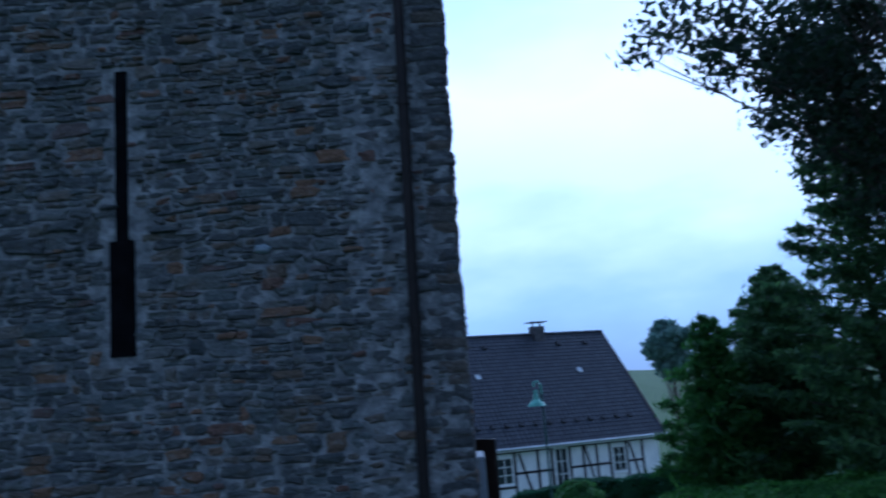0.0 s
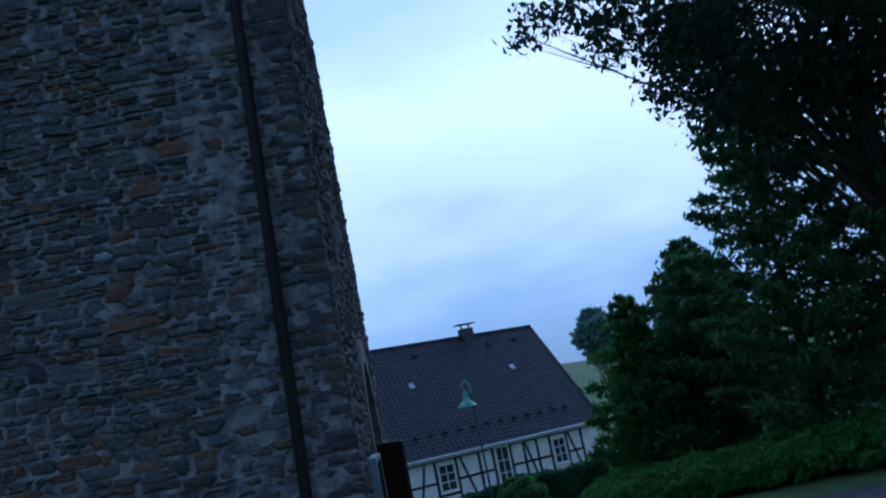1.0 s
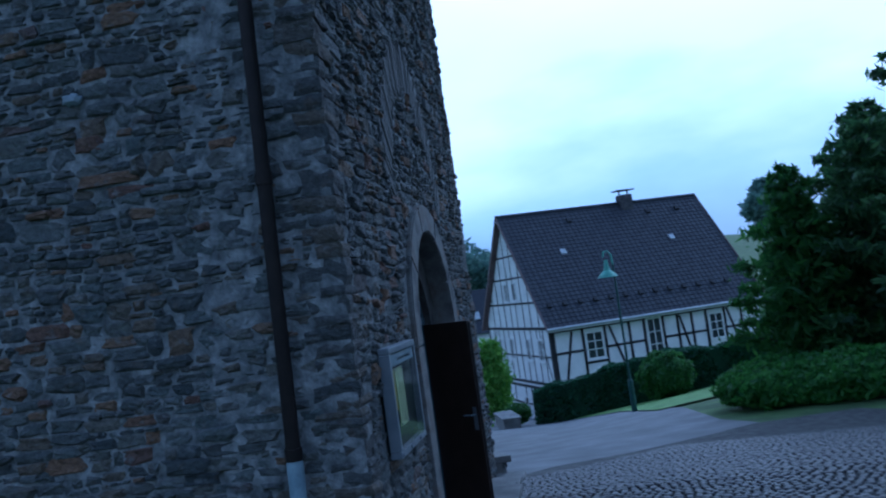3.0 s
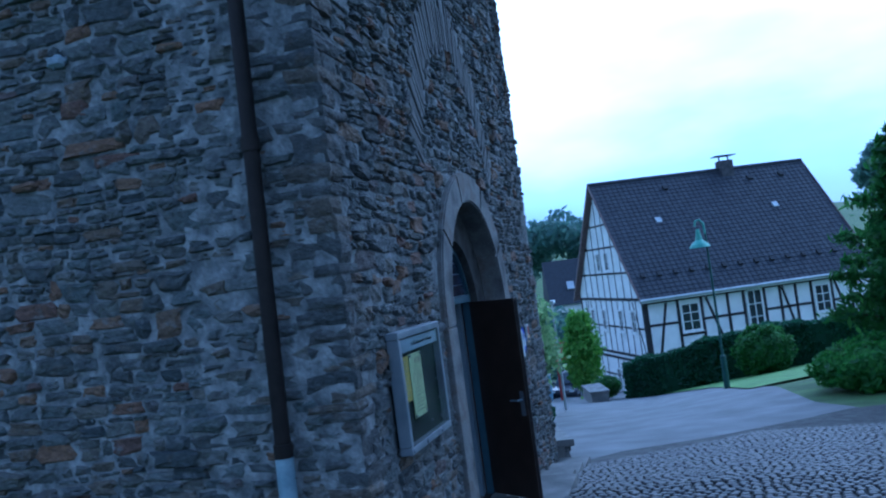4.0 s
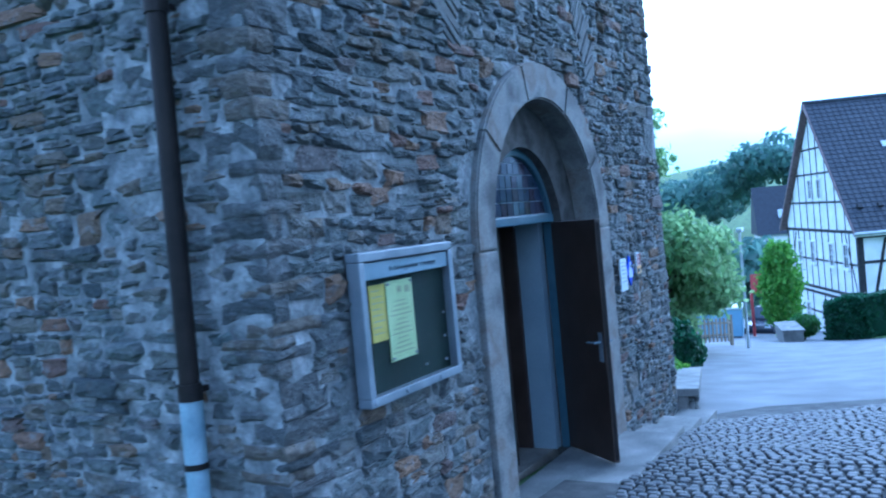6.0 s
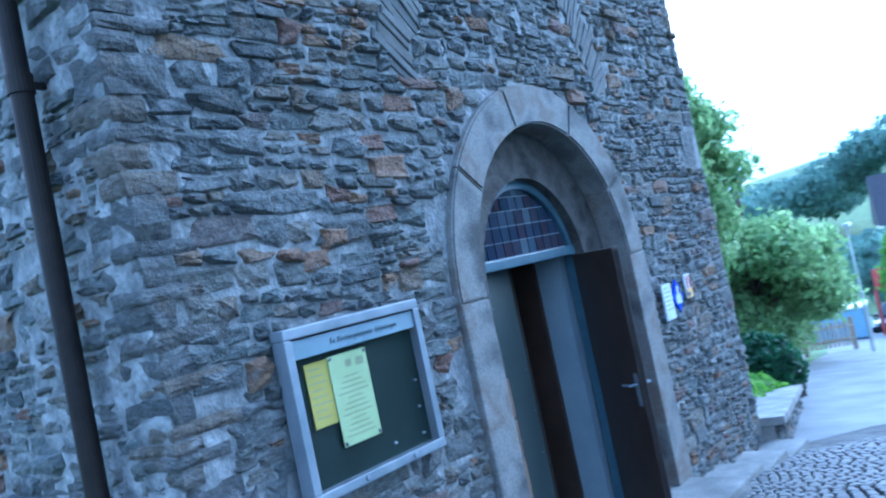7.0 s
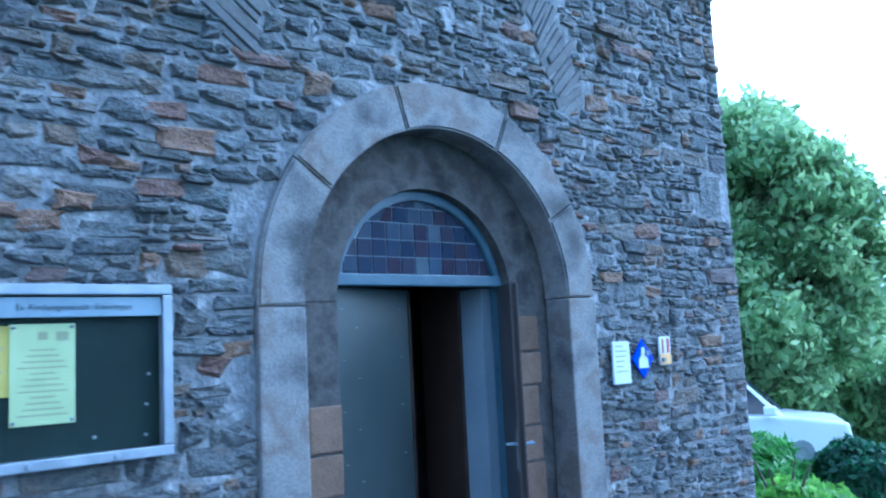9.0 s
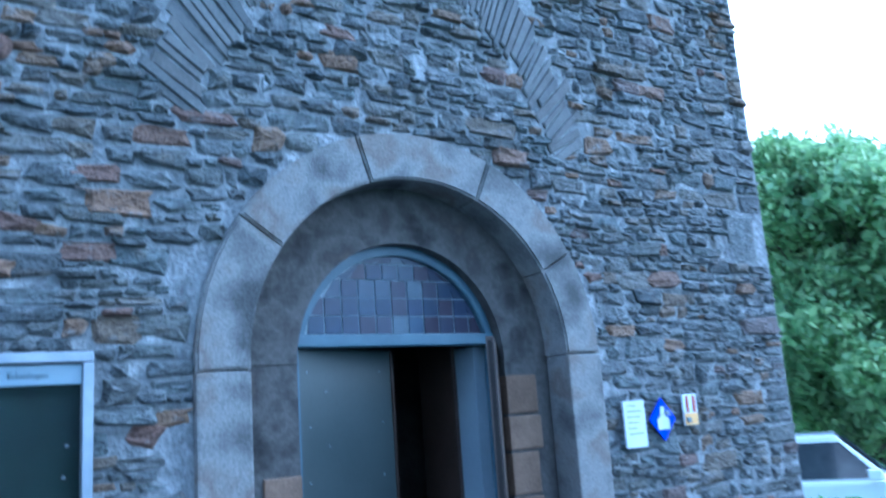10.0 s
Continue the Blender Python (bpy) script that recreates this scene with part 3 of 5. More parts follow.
for z0, z1, w, off in rows:
    x = CX - R_DOOR - off
    while x < CX + R_DOOR:
        reach = [math.sqrt(max(0.0, (R_DOOR - 0.06) ** 2 - (z - SPRING) ** 2)) for z in (z0, z1)]
        lo0, hi0 = max(x + 0.005, CX - reach[0]), min(x + w - 0.005, CX + reach[0])
        lo1, hi1 = max(x + 0.005, CX - reach[1]), min(x + w - 0.005, CX + reach[1])
        if hi0 - lo0 > 0.02:
            if hi1 - lo1 < 0.012:
                mid = min(max((lo0 + hi0) / 2, CX - reach[1]), CX + reach[1])
                lo1, hi1 = mid - 0.006, mid + 0.006
            part("pane", prism([(lo0, z0), (hi0, z0), (hi1, z1), (lo1, z1)], 0.006, Matrix.Translation((0, FY + 0.004, 0)), 0.0), pane_glass, fan)
        x += w


def door_leaf(name, width, height, mat, label):
    """A leaf hinged at its own origin and reaching along +x."""
    lf = part(name, box(0, width, -0.022, 0.022, 0, height, 0.004), mat, door, label)
    return lf


right_leaf = door_leaf("right_leaf", 0.61, 1.735, dark_paint, "dark brown door leaf standing open")
right_leaf.matrix_basis = pose(CX + R_DOOR - 0.03, FY - 0.03, 0.045, 0, 0, 180 + 52)
for sy in (-1, 1):
    lever = tube([(0.555, 0.022 * sy, 0.86), (0.555, 0.07 * sy, 0.86), (0.455, 0.07 * sy, 0.855)], 0.009, 8)
    part("door_handle", lever, lead, right_leaf, "chrome lever handle")
    part("lock_plate", box(0.53, 0.58, 0.021 * sy - 0.003, 0.021 * sy + 0.003, 0.72, 0.93, 0.0), alu, right_leaf, "steel lock plate")
part("edge_seal", box(0.609, 0.615, -0.012, 0.012, 0.02, 1.715), pipe_paint, right_leaf, "brown strip on the leaf's edge")
left_leaf = door_leaf("left_leaf", 0.64, 1.735, leaf_grey, "grey painted door leaf, standing slightly ajar")
left_leaf.matrix_basis = pose(CX - R_DOOR + 0.042, FY + 0.03, 0.045, 0, 0, 15)
for i in range(6):
    for x in (0.05, 0.17, 0.55):
        part("rivet", lathe([(0.0, -0.004), (0.005, -0.002), (0.007, 0.003)], 8, (x + 0.01 * (i % 2), -0.024, 1.62 - 0.27 * i - 0.1 * (x == 0.17))), lead, left_leaf)
part("closing_strip", box(0.64, 0.655, -0.03, 0.012, 0.0, 1.73), dark_paint, left_leaf, "dark closing strip")
# inside the porch
tagged(obj("porch_lining", box(CX + R_DOOR - 0.1, CX + R_DOOR - 0.005, 0.31, 0.5, 0.03, 1.78), lining_grey), "pale painted lining inside the doorway", "lining", kind="structure")
tagged(obj("inner_door_post", box(CX + R_DOOR - 0.12, CX + R_DOOR - 0.005, 0.505, 0.88, 0.03, 1.95, 0.01), dark_paint), "dark brown inner door post inside the porch", "post", kind="structure")
tagged(obj("porch_partition", box(1.2, 4.9, 2.3, 2.4, 0.03, 3.0), plaster_dark), "dim plaster partition inside the porch", "partition", kind="structure")
tagged(obj("porch_ceiling", box(0.9, 5.0, 0.86, 2.4, 2.7, 2.8), plaster_dark), "dim plaster ceiling inside the porch", "ceiling", kind="structure")

# ---- downpipe ----
pipe = thing("downpipe", "brown painted rain downpipe with a pale blue foot section", "downpipe", at=(-0.075, 0.355, 0))
part("pipe", tube([(0, 0.03, 1.25), (0, 0, 2.82), (0, -0.08, 7.0), (0, -0.16, 11.5)], 0.042, 20), pipe_paint, pipe)
part("foot_section", tube([(0, 0.05, 0.22), (0, 0.04, 0.7), (0, 0.03, 1.265)], 0.047, 20), pipe_steel, pipe, "pale blue metal foot section")
for z, lean in ((1.265, 0.03), (2.83, 0.0), (4.6, -0.034), (6.4, -0.07)):
    part("collar", tube([(0, lean, z - 0.035), (0, lean, z + 0.035)], 0.05, 20), pipe_paint, pipe, "pipe collar with a pale rim")
    part("bracket", box(0.0, 0.14, lean - 0.012, lean + 0.012, z - 0.012, z + 0.012), pipe_paint, pipe)
part("joint_band", tube([(0, 0.035, 0.95), (0, 0.035, 0.975)], 0.051, 20), pipe_paint, pipe)

# ---- notice board ----
board = thing("notice_board", "aluminium-framed glazed notice case with dark green felt and two papers", "notice board", at=(0.505, -0.012, 1.065))
BW, BH = 0.852, 0.69
for n_, b_ in (("frame_bottom", (0, BW, 0.0, 0.042)), ("frame_top", (0, BW, BH - 0.042, BH)), ("frame_side", (0, 0.042, 0.043, BH - 0.043)), ("frame_side", (BW - 0.042, BW, 0.043, BH - 0.043))):
    part(n_, box(b_[0], b_[1], -0.086, -0.012, b_[2], b_[3], 0.006), alu, board)
part("felt", box(0.04, BW - 0.04, -0.04, 0.012, 0.04, BH - 0.04), felt, board, "dark green felt back")
strip = part("header_strip", box(0.043, BW - 0.043, -0.072, -0.041, BH - 0.125, BH - 0.05), header_blue, board, "pale blue header strip with dark lettering")
for text, x, w in (("Ev. Kirchengemeinde", 0.277, 0.261), ("Eckenhagen", 0.5625, 0.1415)):
    words = bpy.data.curves.new("lettering", "FONT")
    words.body, words.size, words.extrude = text, 0.03, 0.02
    source = bpy.data.objects.new("lettering", words)
    lettering = bpy.data.meshes.new_from_object(source)
    bpy.data.objects.remove(source)
    xs = [v.co.x for v in lettering.vertices]
    lettering.transform(Matrix.Translation((x - 0.02, -0.0725, BH - 0.099)) @ Matrix.Rotation(radians(90), 4, "X") @ Matrix.Diagonal((w / (max(xs) - min(xs)), 1.1, 0.06, 1)))
    lettering.materials.append(ink_dark)
    new("lettering", lettering).parent = strip
yel = part("yellow_notice", box(0.113, 0.25, -0.046, -0.0415, 0.275, 0.535), paper_yellow, board, "yellow printed sheet")
grn = part("green_notice", box(0.243, 0.475, -0.052, -0.0475, 0.165, 0.54), paper_green, board, "pale green printed sheet")
for i in range(8):
    part("text_bar", box(0.125, 0.125 + 0.1 * (0.7 + 0.3 * ((i * 7) % 3) / 2), -0.0475, -0.0455, 0.505 - i * 0.028, 0.511 - i * 0.028), ink, yel)
for i in range(12):
    x, w = 0.358 - 0.09 * (0.5 + 0.5 * ((i * 5) % 4) / 3), 0.18 * (0.5 + 0.5 * ((i * 5) % 4) / 3)
    part("text_bar", box(x, x + w, -0.0535, -0.0515, 0.44 - i * 0.022, 0.446 - i * 0.022), ink, grn)
part("letterhead_bar", box(0.405, 0.45, -0.0535, -0.0515, 0.475, 0.51), ink, grn)
part("letterhead_bar", box(0.34, 0.375, -0.0535, -0.0515, 0.48, 0.51), ink, grn)
for x, z in ((0.545, 0.1), (0.75, 0.21), (0.745, 0.09), (0.76, 0.33), (0.255, 0.528), (0.463, 0.528), (0.255, 0.178), (0.463, 0.178)):
    part("drawing_pin", lathe([(0.006, -0.006), (0.009, 0.0), (0.004, 0.006)], 8, (x, -0.055, z)), alu, board)
m_, n_, l_, b_ = material("case_glass", 0.03)
b_.inputs["Transmission Weight"].default_value, b_.inputs["IOR"].default_value = 1.0, 1.06
pane = part("glass_pane", box(0.043, BW - 0.043, -0.084, -0.081, 0.043, BH - 0.043), m_, board, "clear glass pane")
pane.visible_shadow = False
for x in (0.03, 0.3, 0.62):
    part("lock", lathe([(0.012, 0.0), (0.012, 0.008), (0.008, 0.01)], 10, (x, 0, 0)), alu, board).matrix_basis = pose(0, -0.085, 0.021, 90, 0, 0)

# ---- wall signs ----
plate = thing("white_plaque", "white metal plaque with unreadable lettering on the tower wall", "plaque", at=(4.265, -0.022, 1.145))
part("plate", box(0, 0.172, -0.045, -0.03, 0, 0.268, 0.003), sign_white, plate)
for i in range(6):
    part("text_bar", box(0.025, 0.025 + 0.12 * (0.6 + 0.4 * ((i * 3) % 4) / 3), -0.047, -0.0445, 0.235 - i * 0.032, 0.243 - i * 0.032), lining_grey, plate)
shield = thing("blue_lozenge_sign", "pointed blue enamel sign with a plain white emblem", "sign", at=(4.612, -0.03, 1.292))
part("blue_field", prism([(0, -0.128), (0.112, 0), (0, 0.128), (-0.112, 0)], -0.012), sign_blue, shield)
part("white_emblem", prism([(-0.05, -0.06), (0.05, -0.06), (0.05, 0.0), (0.022, 0.02), (0.014, 0.075), (-0.014, 0.075), (-0.022, 0.02), (-0.05, 0.0)], -0.003, Matrix.Translation((0, -0.0122, 0))), sign_white, shield)
tile = thing("orange_tile_sign", "small pale tile with orange and dark red shapes", "sign", at=(4.80, -0.03, 1.24))
part("tile_body", box(0, 0.125, -0.014, 0.0, 0, 0.19, 0.003), sign_white, tile)
part("orange_field", box(0.004, 0.121, -0.017, -0.0138, 0.004, 0.075), sign_orange, tile)
for x, w in ((0.028, 0.016), (0.085, 0.022)):
    part("red_stroke", box(x, x + w, -0.0185, -0.0138, 0.08, 0.178), sign_red, tile)
for th in (plate, shield, tile):
    for x, z in ((0.015, 0.02),):
        part("wall_peg", box(x, x + 0.03, -0.031, 0.03, z, z + 0.03), lead, th)
# pale repair patch on the pipe wall
patch = bmesh.new()
bmesh.ops.create_icosphere(patch, subdivisions=3, radius=1)
for v in patch.verts:
    v.co *= 1 + 0.7 * noise.noise(v.co * 2.6)
patch.transform(Matrix.Translation((0.016, 1.517, 3.505)) @ Matrix.Diagonal((0.03, 0.06, 0.035, 1)))
tagged(obj("mortar_patch", patch, lining_grey, None, "", True), "small white mortar repair on the rubble wall", "mortar patch", kind="structure")


# ---- half-timbered house down the lane ----
house = thing("half_timbered_house", "white half-timbered house with black beams and a steep dark tiled roof", "house", at=(43.88, 0.49, -0.6), turn=-66.5)
HL, HD, RIDGE = 13.6, 11.2, 7.12
SLOPE = (RIDGE - 0.05) / (HD / 2 + 0.45)
EAVE_WALL = 0.05 + 0.45 * SLOPE - 0.12
part("wall", box(0.0, HL, 0.0, HD, -6.0, -0.02), lime_wash, house, "white limewashed wall panels")
part("gable_wall", prism([(-0.0, 0.0), (HD, 0.0), (HD, EAVE_WALL), (HD / 2, RIDGE - 0.3), (0, EAVE_WALL)], HL, Matrix.Rotation(radians(90), 4, "Z") @ Matrix.Diagonal((1, -1, 1, 1))), lime_wash, house, "white limewashed gable")


def roof_side(front):
    """Overlapping rows of tiles on one side, each tile its own shallow box."""
    V, F = [], []
    n_rows, n_cols = 30, 44
    run = HD / 2 + 0.5
    for r in range(n_rows):
        for c in range(n_cols):
            x0 = -0.32 + (HL + 0.64) * c / n_cols
            x1 = x0 + (HL + 0.64) / n_cols
            d0, d1 = run * r / n_rows - 0.5, run * (r + 1) / n_rows - 0.5 + 0.03
            z0, z1 = 0.05 + (d0 + 0.45) * SLOPE, 0.05 + (d1 + 0.45) * SLOPE
            lift = 0.05 + 0.008 * srand.random()
            xm = x0 + (x1 - x0) * 0.35
            o = len(V)
            ys_ = (d0, d1) if front else (HD - d0, HD - d1)
            for x, up in ((x0, 0.0), (xm, 0.035), (x1, 0.0)):
                V += [(x, ys_[0], z0 + lift + up), (x, ys_[1], z1 + 0.01 + up), (x, ys_[0], z0 - 0.02)]
            F += [(o, o + 3, o + 4, o + 1), (o + 3, o + 6, o + 7, o + 4), (o + 2, o + 5, o + 3, o), (o + 5, o + 8, o + 6, o + 3)]
    return V, F


srand = random.Random(3)
roof = part("roof", prism([(-0.5, -0.05), (-0.5, -0.01), (HD / 2, RIDGE - 0.02), (HD + 0.5, -0.01), (HD + 0.5, -0.05), (HD / 2, RIDGE - 0.2)], HL + 0.6, Matrix.Translation((-0.3, 0, 0)) @ Matrix.Rotation(radians(90), 4, "Z") @ Matrix.Diagonal((1, -1, 1, 1))), verge_mat, house, "steep gabled roof of dark tiles")
for fr in (True, False):
    tl = raw("roof_tiles", *roof_side(fr), tile_mat, roof)
    tl["kind"] = "stuff"
part("ridge_tiles", tube([(-0.34, HD / 2, RIDGE + 0.02), (HL + 0.34, HD / 2, RIDGE + 0.02)], 0.13, 10), tile_mat, roof)
for s in (0, 1):
    for gx in (-0.36, HL + 0.31):
        pts = [(-0.55, -0.14), (-0.55, 0.1), (HD / 2, RIDGE + 0.12), (HD / 2, RIDGE - 0.2)]
        bm = prism(pts, 0.05, Matrix.Translation((gx, 0, 0)) @ Matrix.Rotation(radians(90), 4, "Z") @ Matrix.Diagonal((1, -1, 1, 1)))
        if s:
            bm.transform(Matrix.Translation((0, HD, 0)) @ Matrix.Diagonal((1, -1, 1, 1)))
        part("verge_board", bm, verge_mat, roof, "brown verge board")
part("gutter", tube([(-0.35, -0.56, 0.0), (HL + 0.35, -0.56, 0.0)], 0.08, 8), zinc, house, "grey zinc gutter")
part("eave_board", box(-0.3, HL + 0.3, -0.45, -0.0, -0.16, -0.05), white_wood, house, "white eave soffit")
chim = part("chimney", box(8.3, 9.1, HD / 2 - 0.45, HD / 2 + 0.35, RIDGE - 0.9, RIDGE + 0.55, 0.02), chimney_brick, roof, "sooty brick chimney")
part("chimney_cap", box(8.05, 9.35, HD / 2 - 0.5, HD / 2 + 0.4, RIDGE + 0.83, RIDGE + 0.88), beam_mat, chim)
for x in (8.4, 9.0):
    part("cap_post", box(x - 0.03, x + 0.03, HD / 2 - 0.1, HD / 2, RIDGE + 0.55, RIDGE + 0.83), beam_mat, chim)
for x, d in ((2.9, 3.2), (10.4, 3.25)):
    z = 0.05 + (d + 0.45) * SLOPE
    bm = box(-0.17, 0.17, -0.2, 0.2, -0.02, 0.05)
    bm.transform(Matrix.Translation((x, d, z + 0.08)) @ Matrix.Rotation(math.atan(SLOPE), 4, "X"))
    part("skylight", bm, zinc, roof, "small pale skylight")
for x in (4.3, 9.9, 12.0):
    d = 4.9
    bm = box(-0.14, 0.14, -0.16, 0.16, 0.0, 0.12)
    bm.transform(Matrix.Translation((x, d, 0.05 + (d + 0.45) * SLOPE + 0.05)) @ Matrix.Rotation(math.atan(SLOPE), 4, "X"))
    part("vent_tile", bm, beam_mat, roof)
for i in range(13):
    bm = box(-0.11, 0.11, -0.13, 0.13, 0.0, 0.13)
    bm.transform(Matrix.Translation((0.4 + i * 0.97, 0.55, 0.05 + 1.0 * SLOPE + 0.06)) @ Matrix.Rotation(math.atan(SLOPE), 4, "X"))
    part("snow_hook", bm, beam_mat, roof)


def beam_front(x0, z0, x1, z1, w=0.17):
    """A timber on the front between two points."""
    d = Vector((x1 - x0, 0, z1 - z0))
    bm = box(-w / 2, w / 2, -0.035, 0.03, 0, d.length)
    bm.transform(Matrix.Translation((x0, 0, z0)) @ Matrix.Rotation(math.atan2(d.x, d.z), 4, "Y"))
    part("beam", bm, beam_mat, house)


def beam_gable(y0, z0, y1, z1, w=0.14):
    d = Vector((0, y1 - y0, z1 - z0))
    bm = box(-0.035, 0.03, -w / 2, w / 2, 0, d.length)
    bm.transform(Matrix.Translation((0, y0, z0)) @ Matrix.Rotation(-math.atan2(d.y, d.z), 4, "X"))
    part("beam", bm, beam_mat, house)


for x in (0.12, 1.95, 3.35, 4.9, 5.85, 7.1, 8.05, 9.0, 9.95, 11.2, 12.35):
    beam_front(x, -3.3, x, -0.17, 0.24 if x < 0.2 else 0.16)
for x0, x1 in ((0.2, 1.9), (3.4, 5.8), (7.15, 9.9), (11.2, 12.3)):
    beam_front(x0, -1.45, x1, -1.45, 0.14)
beam_front(0, -0.2, HL, -0.2, 0.13)
beam_front(0, -3.25, HL, -3.25, 0.2)
beam_front(1.95, -2.2, 3.35, -2.2, 0.13)
for x0, x1 in ((0.65, 1.3), (4.55, 3.65), (8.9, 8.2), (12.2, 11.4)):
    beam_front(x0, -3.15, x1, -0.3, 0.14)


def gable_top(y):
    return EAVE_WALL + (RIDGE - 0.3 - EAVE_WALL) * (1 - abs(y - HD / 2) / (HD / 2)) - 0.1


for i in range(12):
    y = 0.1 + i * (HD - 0.2) / 11
    beam_gable(y, -3.3, y, min(0.1, gable_top(y)), 0.22 if i in (0, 11) else 0.045)
    if i not in (0, 11) and i % 3:
        beam_gable(y + 0.2, -5.9, y + 0.2, -3.4, 0.045)
for z in (-5.9, -4.6, -3.5, -3.2, -1.6, 0.05, 1.6, 3.2, 4.6):
    half = HD / 2 if z < EAVE_WALL else (RIDGE - 0.3 - z) / (RIDGE - 0.3 - EAVE_WALL) * HD / 2
    beam_gable(HD / 2 - half + 0.05, z, HD / 2 + half - 0.05, z, 0.16 if z in (-3.5, -3.2, 0.05) else 0.1)
for y in (1.5, 2.7, 3.9, 5.1, 6.1, 7.3, 8.5, 9.7):
    beam_gable(y, 0.1, y, gable_top(y), 0.045)
for y0, y1 in ((0.4, 1.6), (10.8, 9.6)):
    beam_gable(y0, -3.1, y1, -0.1, 0.05)


def house_window(x, z0, w, h, cols, rows, gable=False):
    """A white casement with glazing bars, set on the front or the gable."""
    m = Matrix.Translation((x, 0, z0)) if not gable else Matrix.Translation((0, x, z0)) @ Matrix.Rotation(radians(-90), 4, "Z") @ Matrix.Translation((-w, 0, 0))
    win = part("window", box(0.07, w - 0.07, -0.012, 0.02, 0.07, h - 0.07), dark_glass, house, "small-paned casement with white frame")
    win.matrix_basis = m
    for b in ((0, w, 0, 0.1), (0, w, h - 0.1, h), (0, 0.1, 0.1, h - 0.1), (w - 0.1, w, 0.1, h - 0.1)):
        part("window_frame", box(b[0], b[1], -0.06, 0.02, b[2], b[3]), white_wood, win)
    for c in range(1, cols):
        xx = 0.1 + (w - 0.2) * c / cols
        part("glazing_bar", box(xx - 0.025, xx + 0.025, -0.04, 0.015, 0.1, h - 0.1), white_wood, win)
    for r in range(1, rows):
        zz = 0.1 + (h - 0.2) * r / rows
        part("glazing_bar", box(0.1, w - 0.1, -0.035, 0.015, zz - 0.022, zz + 0.022), white_wood, win)
    part("window_sill", box(-0.05, w + 0.05, -0.12, 0.02, -0.06, 0.0), white_wood, win)


house_window(2.08, -2.05, 1.14, 1.6, 2, 3)
house_window(6.0, -2.6, 0.98, 2.4, 2, 3)
house_window(10.1, -2.05, 1.0, 1.6, 2, 3)
for y in (1.3, 3.4, 6.4, 8.6):
    house_window(y, -1.9, 0.75, 1.35, 2, 2, True)
for y in (4.6, 6.1):
    house_window(y, 1.75, 0.75, 1.2, 2, 2, True)
for y in (2.2, 5.0, 7.8):
    house_window(y, -5.4, 0.75, 1.25, 2, 2, True)

# ---- street lamp ----
lamp = thing("street_lamp", "slim green street lamp with a verdigris bell shade", "street lamp", at=(22.34, -2.54, -2.22))
part("post", tube([(0, 0, -0.1), (0, 0, 1.0), (0, 0, 4.6)], [0.045, 0.04, 0.028], 12), post_green, lamp)
part("post_base", lathe([(0.09, -0.1), (0.085, 0.9), (0.045, 0.95)], 14), post_green, lamp)
part("bracket", tube([(0, 0, 4.55), (0.0, 0.02, 4.85), (0, 0.12, 4.98), (0, 0.24, 4.95), (0, 0.27, 4.8)], 0.03, 8), copper_green, lamp, "curved verdigris bracket")
part("shade", lathe([(0.05, 0.55), (0.07, 0.4), (0.11, 0.22), (0.25, 0.1), (0.31, 0.0), (0.28, 0.0), (0.2, 0.08)], 20, (0, 0.2, 4.16)), copper_green, lamp, "bell-shaped verdigris shade")


def soil_z(x, y):
    k = min(1.0, max(0.0, (x - 8) / 8.0))
    return ground_z(x) + 0.12 * max(0.0, -y) * k


# ---- hedge, ball bush, low bushes ----
def shell_box(n, p0, p1, thick, zlo, zhi):
    """Points on the faces of a long upright box between two plan points, with its ends."""
    p0, p1 = np.array(p0), np.array(p1)
    d = p1 - p0
    length = np.linalg.norm(d)
    d = d / length
    s = np.array([-d[1], d[0]])
    t, side, h = rng.random(n), rng.choice([-1, 1], n), rng.random(n)
    top = rng.random(n) < 0.35
    across = np.where(top, rng.uniform(-1, 1, n), side) * thick / 2
    h = np.where(top, 1, h)
    bump = 0.07 * np.sin(t * length * 2.3) + 0.05 * np.sin(t * length * 5.1 + h * 4)
    xy = p0 + d * (t * length)[:, None] + s * (across + bump * np.sign(across))[:, None]
    lo, hi = zlo(t), zhi(t)
    z = lo + (hi - lo) * h + np.where(top, bump, 0)
    pts = np.column_stack([xy, z]) + rng.normal(0, 0.035, (n, 3))
    out = np.where(top[:, None], np.array([0, 0, 1.0]), np.column_stack([s[0] * side, s[1] * side, np.zeros(n)]))
    return pts, out


def hedge_core(p0, p1, thick, zlo, zhi):
    p0, p1 = Vector(p0), Vector(p1)
    d = (p1 - p0).normalized()
    s = Vector((-d.y, d.x)) * thick / 2
    bm = bmesh.new()
    ring = []
    for k in range(9):
        t = k / 8
        p = p0.lerp(p1, t)
        ring.append([bm.verts.new((*(p + s * a), z)) for a, z in ((-1, zlo(t)), (1, zlo(t)), (1, zhi(t)), (-1, zhi(t)))])
    for a, b in zip(ring, ring[1:]):
        for i in range(4):
            bm.faces.new((a[i], a[(i + 1) % 4], b[(i + 1) % 4], b[i]))
    bm.faces.new(ring[0][::-1])
    bm.faces.new(ring[-1])
    return bm


